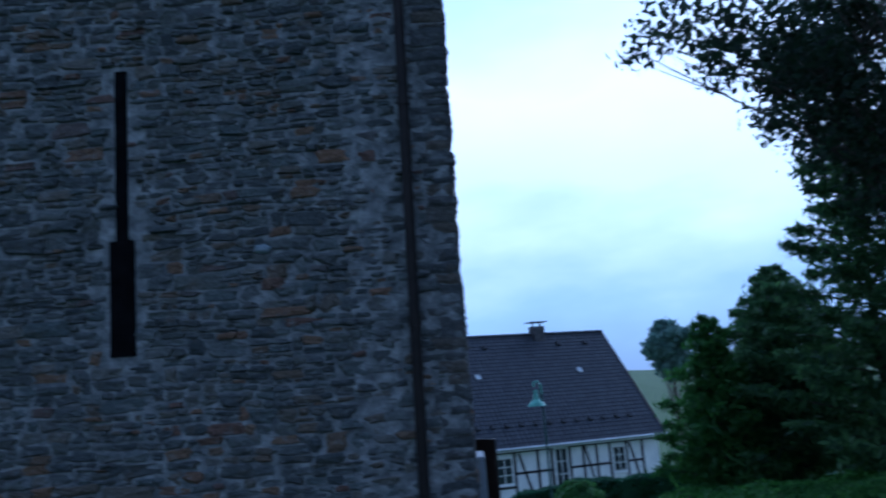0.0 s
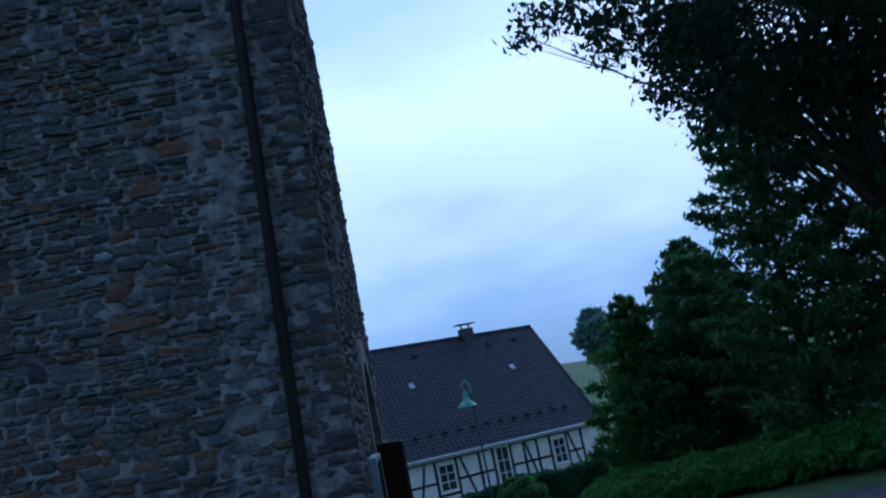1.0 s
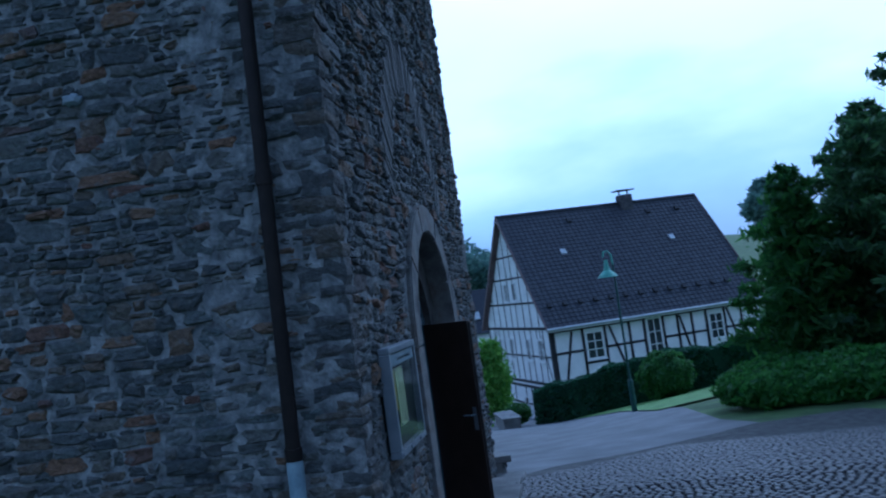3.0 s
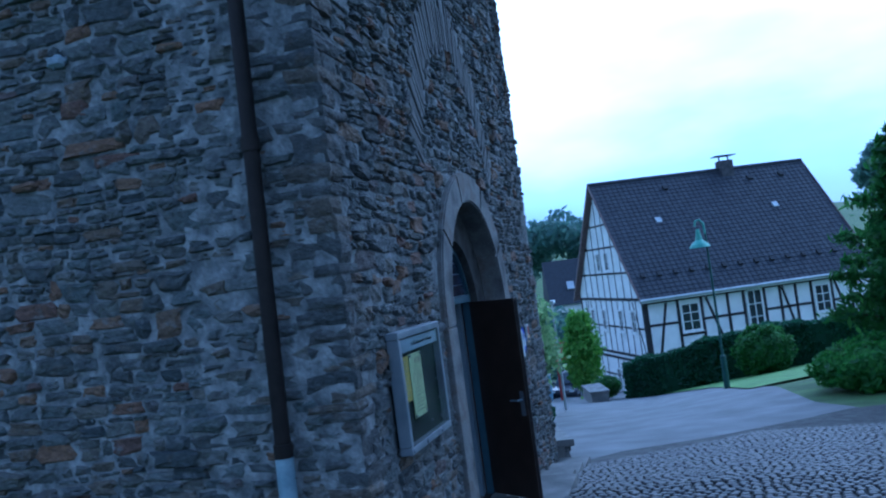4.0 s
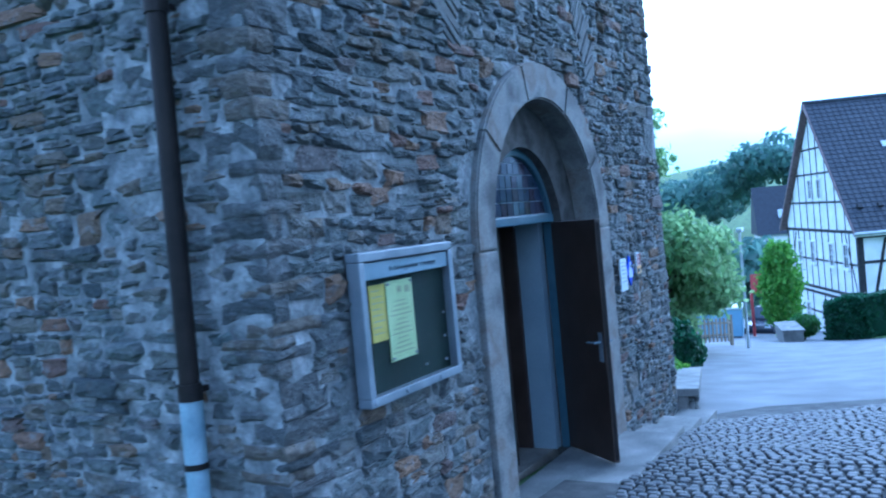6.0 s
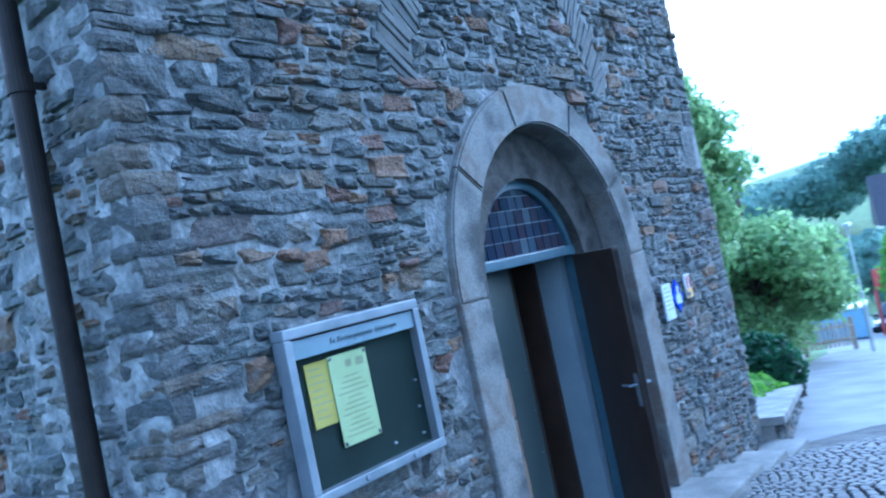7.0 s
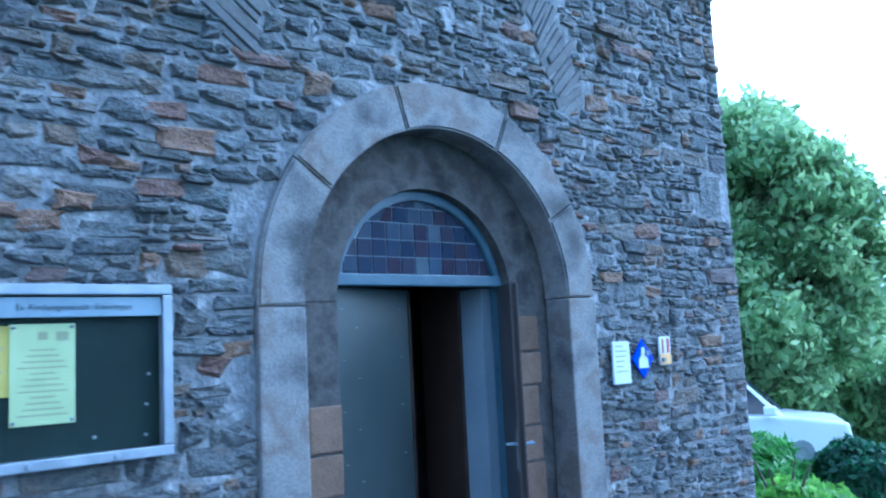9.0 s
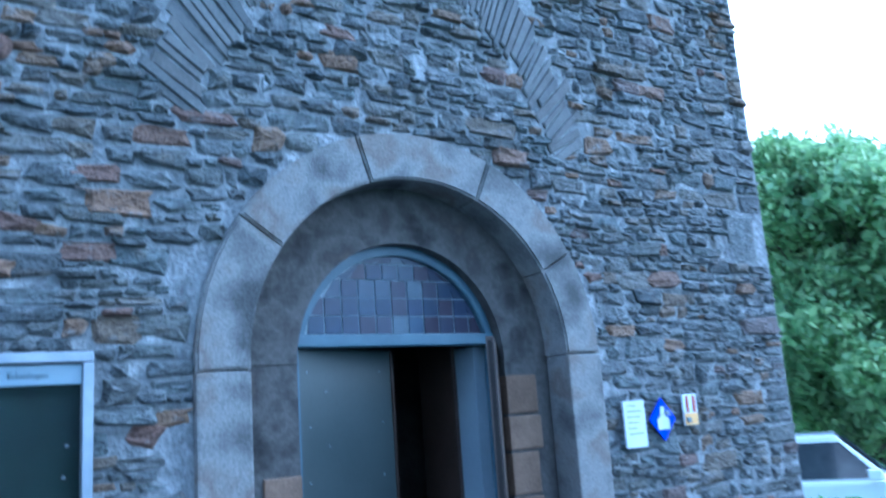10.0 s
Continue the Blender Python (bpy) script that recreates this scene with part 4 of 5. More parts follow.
hedge = thing("clipped_hedge", "long clipped dark green hedge in front of the timbered house", "hedge")
h0, h1 = (32.6, 1.05), (31.0, -10.4)
zl, zh = (lambda t: -4.1 + 1.25 * t), (lambda t: -2.6 + 0.95 * np.minimum(1, t * 2.2) + 0.25 * t)
part("core", hedge_core(h0, h1, 1.0, zl, lambda t: float(zh(t)) - 0.06), hedge_leaf, hedge)
pts, out = shell_box(26000, h0, h1, 1.1, zl, zh)
leaf_cards("foliage", pts, 0.075, hedge_leaf, hedge, outward=out)
pts, out = shell_box(2500, (32.63, 0.85), (32.6, 1.1), 1.1, lambda t: -4.15 + 0 * t, lambda t: -2.6 + 0 * t)
leaf_cards("end_foliage", pts, 0.075, hedge_leaf, hedge, outward=out)


def bush(name, label, blobs, n, size, mat, group="", stems=True, long=1.0):
    """A shrub: a few stems and a crown of many small leaves."""
    cx, cy = blobs[0][0], blobs[0][1]
    t = thing(name, label, "bush", group, at=(cx, cy, soil_z(cx, cy)))
    inv = np.array([cx, cy, soil_z(cx, cy)])
    p, d = blob_points(n, blobs, 0.72)
    keep = p[:, 2] > inv[2] - 0.05
    leaf_cards("foliage", p[keep] - inv, size, mat, t, outward=d[keep], long=long)
    core = bmesh.new()
    for b in blobs:
        bmesh.ops.create_icosphere(core, subdivisions=2, radius=1, matrix=Matrix.Translation((b[0] - cx, b[1] - cy, b[2] - inv[2])) @ Matrix.Diagonal((b[3] * 0.72, b[4] * 0.72, b[5] * 0.72, 1)))
    for v in core.verts:
        v.co += Vector((1, 1, 1)) * 0.1 * noise.noise(v.co * 1.7)
    part("inner_growth", core, mat, t)
    if stems:
        bm = bmesh.new()
        for k in range(4):
            a = k * 1.6
            tube([(0, 0, -0.1), (0.12 * math.cos(a), 0.12 * math.sin(a), 0.3), (0.3 * math.cos(a), 0.3 * math.sin(a), 0.7)], [0.03, 0.02, 0.01], 6, bm)
        part("stem", bm, bark, t)
    return t


bush("ball_bush", "round clipped green bush on the lawn edge", [(29.6, -4.26, -2.21, 1.05, 1.05, 0.95)], 9000, 0.07, bush_leaf)
for k, (x, y, r, h) in enumerate(((12.9, -5.0, 1.0, 0.85), (12.2, -6.5, 1.15, 0.95), (11.4, -8.1, 1.2, 1.0), (10.6, -9.9, 1.3, 1.1), (14.2, -5.4, 1.1, 0.9))):
    bush("low_bush", "low spreading light green bush beside the forecourt", [(x, y, soil_z(x, y) + h * 0.34, r, r, h * 0.5), (x + 0.5, y + 0.4, soil_z(x, y) + h * 0.28, r * 0.8, r * 0.8, h * 0.45), (x - 0.37, y - 0.8, soil_z(x, y) + h * 0.34, r, r, h * 0.47)], 13000, 0.055, ground_leaf, "bushes beside the forecourt", long=1.4)
bush("dark_shrub", "dark dense shrub behind the low stone wall", [(10.37, 1.25, -0.45, 0.55, 0.5, 0.52)], 5000, 0.05, hedge_leaf)
bush("juniper_shrub", "layered green juniper behind the low stone wall", [(9.3, 2.2, -0.3, 0.9, 0.8, 0.35), (9.0, 1.7, -0.55, 0.8, 0.7, 0.3), (9.7, 2.3, -0.1, 0.7, 0.6, 0.25)], 8000, 0.045, ground_leaf, long=2.0)
bush("bright_shrub", "bright yellow-green leafy shrub behind the low wall", [(8.5, 1.15, -0.55, 0.75, 0.45, 0.38), (9.3, 1.15, -0.65, 0.6, 0.4, 0.32)], 3600, 0.075, bright_leaf)
bush("verge_plant", "small green plant at the lane's edge by the house", [(33.2, 2.0, -3.5, 0.6, 0.6, 0.45)], 1500, 0.07, bush_leaf)


# ---- trees ----
def tree(name, label, at, height, trunk_r, blobs, n, size, mat, long=1.0, droop=0.0, fork=0.35, group=""):
    """A tapered trunk with limbs that reach into every part of the crown."""
    base = Vector((at[0], at[1], soil_z(*at)))
    t = thing(name, label, "tree", group, at=base)
    top = Vector((0, 0, height * 0.82))
    bm = tube([(0, 0, -0.2), (0.03, 0.02, height * fork * 0.5), (0.0, 0.06, height * fork), (0.05, 0, height * 0.6), top], [trunk_r * 1.3, trunk_r, trunk_r * 0.8, trunk_r * 0.45, trunk_r * 0.12], 12)
    part("trunk", bm, bark, t)
    for i, b in enumerate(blobs):
        c = Vector(b[:3]) - base
        z0 = height * fork * (0.8 + 0.5 * ((i * 3) % 5) / 5)
        start = Vector((0.02, 0.03, min(z0, max(0.3, c.z - 0.2))))
        mid = start.lerp(c, 0.5) + Vector((0, 0, 0.25))
        r = trunk_r * 0.42 * min(1.0, 2.2 / max(1.0, (c - start).length - 1.0))
        bm = tube([start, mid, c], [r, r * 0.6, r * 0.25], 8)
        for k in range(5):
            a = k * 1.256 + i
            end = c + Vector((math.cos(a) * b[3], math.sin(a) * b[4], b[5] * (0.5 * math.sin(k * 2.4)))) * 0.75
            tube([mid.lerp(c, 0.6), (mid + end) / 2 + Vector((0, 0, 0.1)), end], [r * 0.35, r * 0.2, r * 0.06], 5, bm)
        part("limb", bm, bark, t)
    p, d = blob_points(n, blobs, 0.45)
    p = p + rng.normal(0, 0.1, p.shape)
    leaf_cards("crown", p - np.array(base), size, mat, t, long=long, droop=droop, outward=d * 0.6)
    return t


def lobes(centre, radius, n, small, seed):
    """Lobes scattered over an ellipsoid, for an uneven crown."""
    r = random.Random(seed)
    out = []
    for i in range(n):
        a, z = r.uniform(0, 2 * math.pi), r.uniform(-1, 1)
        s = math.sqrt(1 - z * z)
        k = r.uniform(0.55, 0.95)
        q = small * r.uniform(0.75, 1.3)
        out.append((centre[0] + radius[0] * k * s * math.cos(a), centre[1] + radius[1] * k * s * math.sin(a), centre[2] + radius[2] * k * z, q, q, q * 0.75))
    return out


tree("lime_tree", "full green lime tree on the lawn beside the church", (15.8, 5.2), 7.2, 0.2, lobes((15.8, 5.2, 3.2), (2.8, 2.6, 3.3), 90, 0.5, 5) + lobes((15.6, 4.9, 3.2), (1.8, 1.7, 3.2), 60, 0.55, 25), 90000, 0.095, lime_leaf, 1.1, 0.3)
tree("lime_tree", "rounded green lime tree farther down the lane", (20.8, 4.3), 7.2, 0.16, lobes((20.8, 4.4, -0.1), (2.1, 2.0, 1.9), 34, 0.7, 6) + lobes((24.2, 5.0, -0.6), (1.4, 1.4, 1.6), 12, 0.7, 16), 34000, 0.105, lime_leaf, 1.1, 0.3)
tree("lime_tree", "green lime tree in the row along the lane", (19.0, 6.6), 7.2, 0.17, lobes((19.0, 6.6, 0.9), (2.4, 2.4, 2.3), 22, 0.85, 9), 15000, 0.11, lime_leaf, 1.1, 0.3)
tree("narrow_tree", "narrow columnar green tree beside the lane", (38.5, 3.5), 4.3, 0.09, [(38.5, 3.5, -3.4, 0.8, 0.8, 1.0), (38.5, 3.5, -2.3, 0.95, 0.95, 1.0), (38.5, 3.5, -1.3, 0.65, 0.65, 0.9)], 7000, 0.11, bright_leaf)
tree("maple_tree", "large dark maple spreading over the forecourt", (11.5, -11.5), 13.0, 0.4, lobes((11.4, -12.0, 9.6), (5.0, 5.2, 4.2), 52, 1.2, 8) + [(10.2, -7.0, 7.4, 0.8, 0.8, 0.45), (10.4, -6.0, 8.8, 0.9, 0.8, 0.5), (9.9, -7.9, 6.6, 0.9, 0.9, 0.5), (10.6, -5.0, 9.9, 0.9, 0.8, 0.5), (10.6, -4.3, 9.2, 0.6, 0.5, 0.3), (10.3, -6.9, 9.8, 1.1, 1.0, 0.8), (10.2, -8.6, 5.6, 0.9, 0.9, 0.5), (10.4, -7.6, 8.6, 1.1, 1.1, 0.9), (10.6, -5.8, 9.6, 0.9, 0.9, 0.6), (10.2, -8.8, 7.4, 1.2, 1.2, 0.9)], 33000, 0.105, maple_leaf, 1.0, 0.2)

# unseen tree, added only to block sky light from the south wall's left end
tree("maple_tree", "unseen maple added to shade the left end of the south wall", (-1.5, -11.5), 13.0, 0.4, lobes((-1.5, -11.0, 8.6), (5.2, 4.6, 4.4), 60, 1.5, 31), 26000, 0.17, maple_leaf, 1.0, 0.2)


def conifer(at, height, radius, n, label, seed, mat=yew_leaf):
    """A conifer: straight trunk, tiers of drooping sprays."""
    r = random.Random(seed)
    base = Vector((at[0], at[1], soil_z(*at)))
    t = thing("conifer", label, "tree", "conifers beside the forecourt", at=base)
    part("trunk", tube([(0, 0, -0.2), (0, 0, height * 0.5), (0, 0, height)], [0.17, 0.1, 0.02], 8), bark, t)
    bm, cents = bmesh.new(), []
    k = 0
    z = 0.25
    while z < height - 0.1:
        reach = radius * (1 - z / height) ** 0.75 * r.uniform(0.62, 1.25) + 0.12
        a = k * 2.4
        end = Vector((math.cos(a) * reach, math.sin(a) * reach, z + 0.28 * reach))
        tube([(0, 0, z), end * 0.6 + Vector((0, 0, z * 0.4 + 0.05)), end], [0.03, 0.02, 0.006], 5, bm)
        m = max(8, int(n * reach / radius / 42))
        s = np.array([r.random() ** 0.6 for _ in range(m)])[:, None]
        c = np.array([0, 0, z]) * (1 - s) + np.array(end) * s
        spread = 0.09 + 0.32 * (1 - s)
        cents.append(c + rng.normal(0, 1, (m, 3)) * spread * np.array([1, 1, 0.55]) * min(1.0, reach))
        z += height / 75
        k += 1
    part("branch", bm, bark, t)
    leaf_cards("needles", np.concatenate(cents), 0.075, mat, t, long=1.9, droop=0.35)
    return t


conifer((16.2, -8.4), 5.9, 2.5, 15000, "dense dark green yew beside the forecourt", 1)
conifer((13.6, -9.7), 9.4, 3.0, 19000, "tall dark conifer beside the forecourt", 2)
conifer((15.8, -6.4), 4.9, 1.6, 9000, "lighter green young conifer at the lane's edge", 3, bush_leaf)
conifer((18.0, -9.0), 6.0, 2.6, 10000, "dense dark green yew beside the forecourt", 4)
conifer((12.4, -12.0), 8.0, 3.0, 12000, "tall dark conifer beside the forecourt", 6)
tree("round_tree", "round tree behind the timbered house, haze put into its leaf colour", (61.0, -16.4), 13.0, 0.25, lobes((61, -16.4, 5.6), (1.7, 1.8, 2.2), 16, 1.0, 12), 6000, 0.22, hazy_leaf)

# ---- far woods and far house ----
fb = []
fr_ = random.Random(21)
for i in range(46):
    y = fr_.uniform(6, 44)
    fb.append((fr_.uniform(128, 165), y, 1.6 + 5.6 * math.exp(-((y - 17) / 6.0) ** 2) + fr_.uniform(-1.5, 1.2), fr_.uniform(2.5, 5), fr_.uniform(2.5, 4.5), fr_.uniform(2.2, 3.8)))
for i in range(14):
    fb.append((fr_.uniform(70, 84), fr_.uniform(3.5, 13), -5.2 + fr_.uniform(-1.0, 0.9), 2.2, 2.2, 2.2))
for i in range(40):
    y = fr_.uniform(-70, 70)
    fb.append((fr_.uniform(95, 120), y, -9.0 + fr_.uniform(-1.5, 1.5), 4, 4, 3.4))
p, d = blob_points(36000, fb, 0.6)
woods = leaf_cards("far_woods", p, 0.55, hazy_leaf, outward=d)
tagged(woods, "wooded hillside beyond the village, haze put into its bluish leaf colour", "woods", kind="stuff")
far = thing("far_house", "far house with a dark roof and a pale blue gable", "house", at=(92, 12.5, -10.0), turn=-75)
part("wall", box(0, 8, 0, 6, 0, 7.5), lime_wash, far, "white wall")
part("roof", prism([(-0.4, 7.3), (6.4, 7.3), (3.0, 12.4)], 8.6, Matrix.Translation((-0.3, 0, 0)) @ Matrix.Rotation(radians(90), 4, "Z") @ Matrix.Diagonal((1, -1, 1, 1))), tile_mat, far)
part("gable_cladding", prism([(0.2, 7.3), (5.8, 7.3), (3.0, 11.9)], 0.1, Matrix.Translation((8.34, 0, 0)) @ Matrix.Rotation(radians(90), 4, "Z") @ Matrix.Diagonal((1, -1, 1, 1))), slate_clad, far, "pale blue gable cladding")
for x in (2.4, 4.2):
    bm = box(-0.4, 0.4, -0.5, 0.5, 0, 0.1)
    bm.transform(Matrix.Translation((x, 0.9, 9.4)) @ Matrix.Rotation(math.atan2(5.1, 3.4), 4, "X"))
    part("skylight", bm, zinc, far)

# ---- low walls, planter, fence ----
def low_wall(x0, y0, x1, y1, width, height, n, label):
    """A low rubble wall along the lane with stone cap slabs."""
    ang = math.degrees(math.atan2(y1 - y0, x1 - x0))
    t = thing("low_wall", label, "wall", "low walls along the lane", "structure", (x0, y0, ground_z(x0) - 0.02), ang)
    length = math.hypot(x1 - x0, y1 - y0)
    fall = (ground_z(x1) - ground_z(x0)) / length
    shear = Matrix(((1, 0, 0, 0), (0, 1, 0, 0), (fall, 0, 1, 0), (0, 0, 0, 1)))
    bm = box(0.25, length, 0.06, width - 0.05, -0.3, height - 0.08)
    bm.transform(shear)
    part("core", bm, mortar, t)
    V, F = [], []
    for a, b in courses(-0.05, height - 0.09, 0.07, 0.12):
        u = 0.25
        while u < length - 0.05:
            w = min(length - u, srng.uniform(0.14, 0.4))
            v, f = stone_geometry((u + 0.006, u + w - 0.006, a + 0.005, b - 0.005))
            o = len(V)
            V += [(p[0], 0.06 - p[1], p[2] + fall * p[0]) for p in v]
            F += [tuple(o + q for q in face) for face in f]
            u += w
    st = raw("facing_stones", V, F, stone_joined, t)
    st["kind"] = "stuff"
    for i in range(n):
        bm = box(length * i / n + 0.004, length * (i + 1) / n - 0.004, 0.0, width, height - 0.085, height, 0.012)
        bm.transform(shear)
        part("cap_slab", bm, flag_mat, t)
    bm = box(0.04, 0.2, 0.12, width - 0.12, -0.3, height - 0.085)
    bm.transform(shear)
    part("pier", bm, flag_mat, t)


srng = random.Random(5)


def courses(z0, z1, hmin, hmax):
    out, z = [], z0
    while z < z1:
        h = hmin + (hmax - hmin) * srng.random() ** 1.5
        out.append((z, min(z + h, z1)))
        z += h
    return out


def stone_ring(u0, u1, z0, z1):
    """An uneven eight-cornered outline."""
    w, h = u1 - u0, z1 - z0
    c = min(w, h) * srng.uniform(0.1, 0.34)
    j = lambda s: srng.uniform(-s, s)  # noqa: E731
    sw, sh = min(0.032, w * 0.15), min(0.017, h * 0.17)
    pts = [(u0 + c, z0), (u1 - c, z0), (u1, z0 + c), (u1, z1 - c), (u1 - c, z1), (u0 + c, z1), (u0, z1 - c), (u0, z0 + c)]
    return [(u + j(sw), z + j(sh)) for u, z in pts]


def stone_geometry(rect, depth=0.05):
    """Verts (u, out, z) and faces of one stone."""
    u0, u1, z0, z1 = rect
    ring = stone_ring(*rect)
    proud = srng.uniform(0.004, 0.02) + (srng.uniform(0.008, 0.024) if srng.random() < 0.22 else 0.0)
    cu, cz = (u0 + u1) / 2, (z0 + z1) / 2
    ins = min(0.017, (z1 - z0) * 0.2)
    verts = [(u, -depth, z) for u, z in ring] + [(u, srng.uniform(-0.007, proud * 0.7), z) for u, z in ring]
    tilt_u, tilt_z = srng.uniform(-0.07, 0.07), srng.uniform(-0.14, 0.14)
    for u, z in ring:
        du, dz = cu - u, cz - z
        d = math.hypot(du, dz) + 1e-6
        k = min(1.0, 1.6 * ins / d)
        uu, zz = u + du * k, z + dz * k
        verts.append((uu, proud + (uu - cu) * tilt_u + (zz - cz) * tilt_z + srng.uniform(-0.009, 0.009), zz))
    verts.append((cu + srng.uniform(-0.2, 0.2) * (u1 - u0), proud + srng.uniform(-0.006, 0.012), cz))
    faces = []
    for r in (0, 8):
        for i in range(8):
            faces.append((r + i, r + (i + 1) % 8, r + 8 + (i + 1) % 8, r + 8 + i))
    for i in range(8):
        faces.append((16 + i, 16 + (i + 1) % 8, 24))
    return verts, faces


low_wall(6.04, -0.2, 9.75, 0.62, 0.5, 0.31, 4, "low stone wall with slab top beside the tower")
low_wall(11.3, 0.95, 13.9, 1.75, 0.5, 0.3, 3, "low stone wall with slab top farther down the lane")
planter = thing("stone_planter", "grey stone planter trough at the lane's edge", "planter", at=(31.3, 2.3, ground_z(31.3) - 0.02), turn=15)
part("trough", box(-1.1, 1.1, -0.35, 0.35, 0, 0.5, 0.03), flag_mat, planter)
part("rim", box(-1.15, 1.15, -0.4, 0.4, 0.5, 0.58, 0.02), flag_mat, planter)
for x, y in ((15.2, 2.3), (16.6, 2.75)):
    st = tagged(obj("stone_block", box(x - 0.3, x + 0.3, y - 0.25, y + 0.25, ground_z(x) - 0.05, ground_z(x) + 0.42, 0.04), flag_mat), "squared grey stone block at the lawn's edge", "stone block", "stone blocks along the lane")
fence = thing("wooden_fence", "weathered wooden slat fence across the lawn", "fence", at=(19.5, 7.6, ground_z(19.5)), turn=-27)
for i in range(44):
    fz = -0.128 * (i * 0.2) * math.cos(radians(27))
    part("slat", box(i * 0.2, i * 0.2 + 0.09, -0.012, 0.012, fz + 0.05, fz + 0.85), fence_mat, fence)
for z in (0.25, 0.65):
    bm = box(0, 8.8, 0.012, 0.05, z, z + 0.07)
    bm.transform(Matrix(((1, 0, 0, 0), (0, 1, 0, 0), (-0.114, 0, 1, 0), (0, 0, 0, 1))))
    part("rail", bm, fence_mat, fence)
for i in range(5):
    fz = -0.114 * i * 2.2
    part("post", box(i * 2.2, i * 2.2 + 0.1, 0.012, 0.1, fz - 0.1, fz + 0.95), fence_mat, fence)


# ---- vehicles ----
def car(name, label, at, turn, paint, length, height, width, bonnet, screen):
    """A car facing its own +x: shaped body, glazing, wheels, lights."""
    t = thing(name, label, "car", "parked cars", at=at, turn=turn)
    w = width / 2
    belt = height * 0.56
    low = [(-length / 2, 0.3), (length / 2 - 0.08, 0.28), (length / 2, 0.5), (length / 2 - 0.06, belt * 0.86), (length / 2 - bonnet, belt), (-length / 2 + 0.03, belt), (-length / 2 - 0.02, 0.6)]
    body = prism(low, width, Matrix.Translation((0, -w, 0)), 0.05)
    b = part("body", body, paint, t)
    fx = length / 2 - bonnet
    top = [(fx, belt - 0.02), (fx - screen, height), (-length / 2 + 0.35, height - 0.03), (-length / 2 + 0.06, belt - 0.02)]
    cab = prism(top, width - 0.16, Matrix.Translation((0, -w + 0.08, 0)), 0.05)
    for v in cab.verts:
        v.co.y *= 1 - 0.16 * max(0, (v.co.z - belt) / (height - belt))
    part("cabin", cab, paint, t)
    for s in (-1, 1):
        yy = s * (w - 0.1)
        for x0, x1 in ((fx - screen * 0.95, fx - screen - 0.75), (fx - screen - 0.85, -length / 2 + 0.55)):
            zt, zb = height - 0.12, belt + 0.04
            q = [(x0 + (0.72 * screen if x0 > fx - screen - 0.1 else 0), zb), (x0 + 0.02, zt), (x1, zt), (x1, zb)]
            bm = prism(q, 0.02)
            for v in bm.verts:
                v.co.y += yy - s * 0.16 * w * (v.co.z - belt) / (height - belt) - 0.006 + s * 0.03
            part("side_window", bm, dark_glass, t)
    bm = bmesh.new()
    q = []
    for f, ww in ((0.1, 0.9), (0.9, 0.78)):
        for s in (-1, 1):
            q.append(((fx - screen * f) + 0.02, s * (w - 0.1) * ww, belt + (height - belt) * f + 0.025))
    vs = [bm.verts.new(c) for c in (q[0], q[1], q[3], q[2])]
    f_ = bm.faces.new(vs)
    ex = bmesh.ops.extrude_face_region(bm, geom=[f_])
    bmesh.ops.translate(bm, verts=[v for v in ex["geom"] if isinstance(v, bmesh.types.BMVert)], vec=(0.02, 0, 0.015))
    part("windscreen", bm, dark_glass, t)
    for sx in (-length / 2 + 0.75, length / 2 - 0.8):
        for s in (-1, 1):
            wh = part("wheel", lathe([(0.2, -0.1), (0.31, -0.09), (0.32, 0.0), (0.31, 0.09), (0.2, 0.1)], 20), tyre_mat, t)
            wh.matrix_basis = pose(sx, s * (w - 0.1), 0.32, 90, 0, 0)
            part("rim", lathe([(0.19, -0.105), (0.1, -0.115), (0.05, -0.11)], 14), alu, wh)
            part("rim_inner", lathe([(0.05, 0.105), (0.1, 0.112), (0.19, 0.104)], 14), alu, wh)
    for s in (-1, 1):
        part("headlight", box(length / 2 - 0.16, length / 2 - 0.02, s * (w - 0.3) - 0.14, s * (w - 0.3) + 0.14, belt * 0.66, belt * 0.82, 0.02), sign_white, t)
        part("mirror", box(fx - 0.35, fx - 0.15, s * (w + 0.08) - 0.09, s * (w + 0.08) + 0.09, belt + 0.02, belt + 0.18, 0.03), paint, t)
    return t


tagged(obj("parking_terrace", box(11.4, 15.2, 3.0, 8.6, -2.6, -0.93, 0.3), lawn_mat), "level grass terrace on which the white car is parked", "terrace", kind="structure")
car("white_van", "white people carrier parked behind the shrubs", (13.6, 5.1, -0.93), -58, van_white, 4.3, 1.62, 1.72, 1.0, 0.75)
car("blue_car", "pale blue car parked beyond the lime tree", (19.0, 9.3, ground_z(19.0)), -40, slate_clad, 4.1, 1.45, 1.68, 1.1, 0.7)
car("dark_car", "dark car parked at the foot of the lane", (46.0, 5.2, ground_z(46.0)), 170, car_dark, 4.2, 1.45, 1.7, 1.1, 0.7)
car("white_car", "white car parked at the foot of the lane", (43.0, 8.2, ground_z(43.0)), 110, van_white, 4.2, 1.45, 1.7, 1.1, 0.7)
rp = thing("red_signpost", "slim red post with a red panel beside the lane", "signpost", at=(39.3, 4.9, ground_z(39.3)))
part("post", tube([(0, 0, -0.1), (0, 0, 2.0)], 0.07, 10), red_metal, rp)
part("panel", box(-0.03, 0.03, -0.5, 0.0, 2.0, 2.9, 0.01), red_metal, rp)
bin_ = thing("blue_container", "blue-grey metal container beside the lane", "container", at=(38.2, 6.4, ground_z(38.2)), turn=8)
part("body", box(-0.8, 0.8, -1.2, 1.2, 0.1, 1.35, 0.04), slate_clad, bin_)
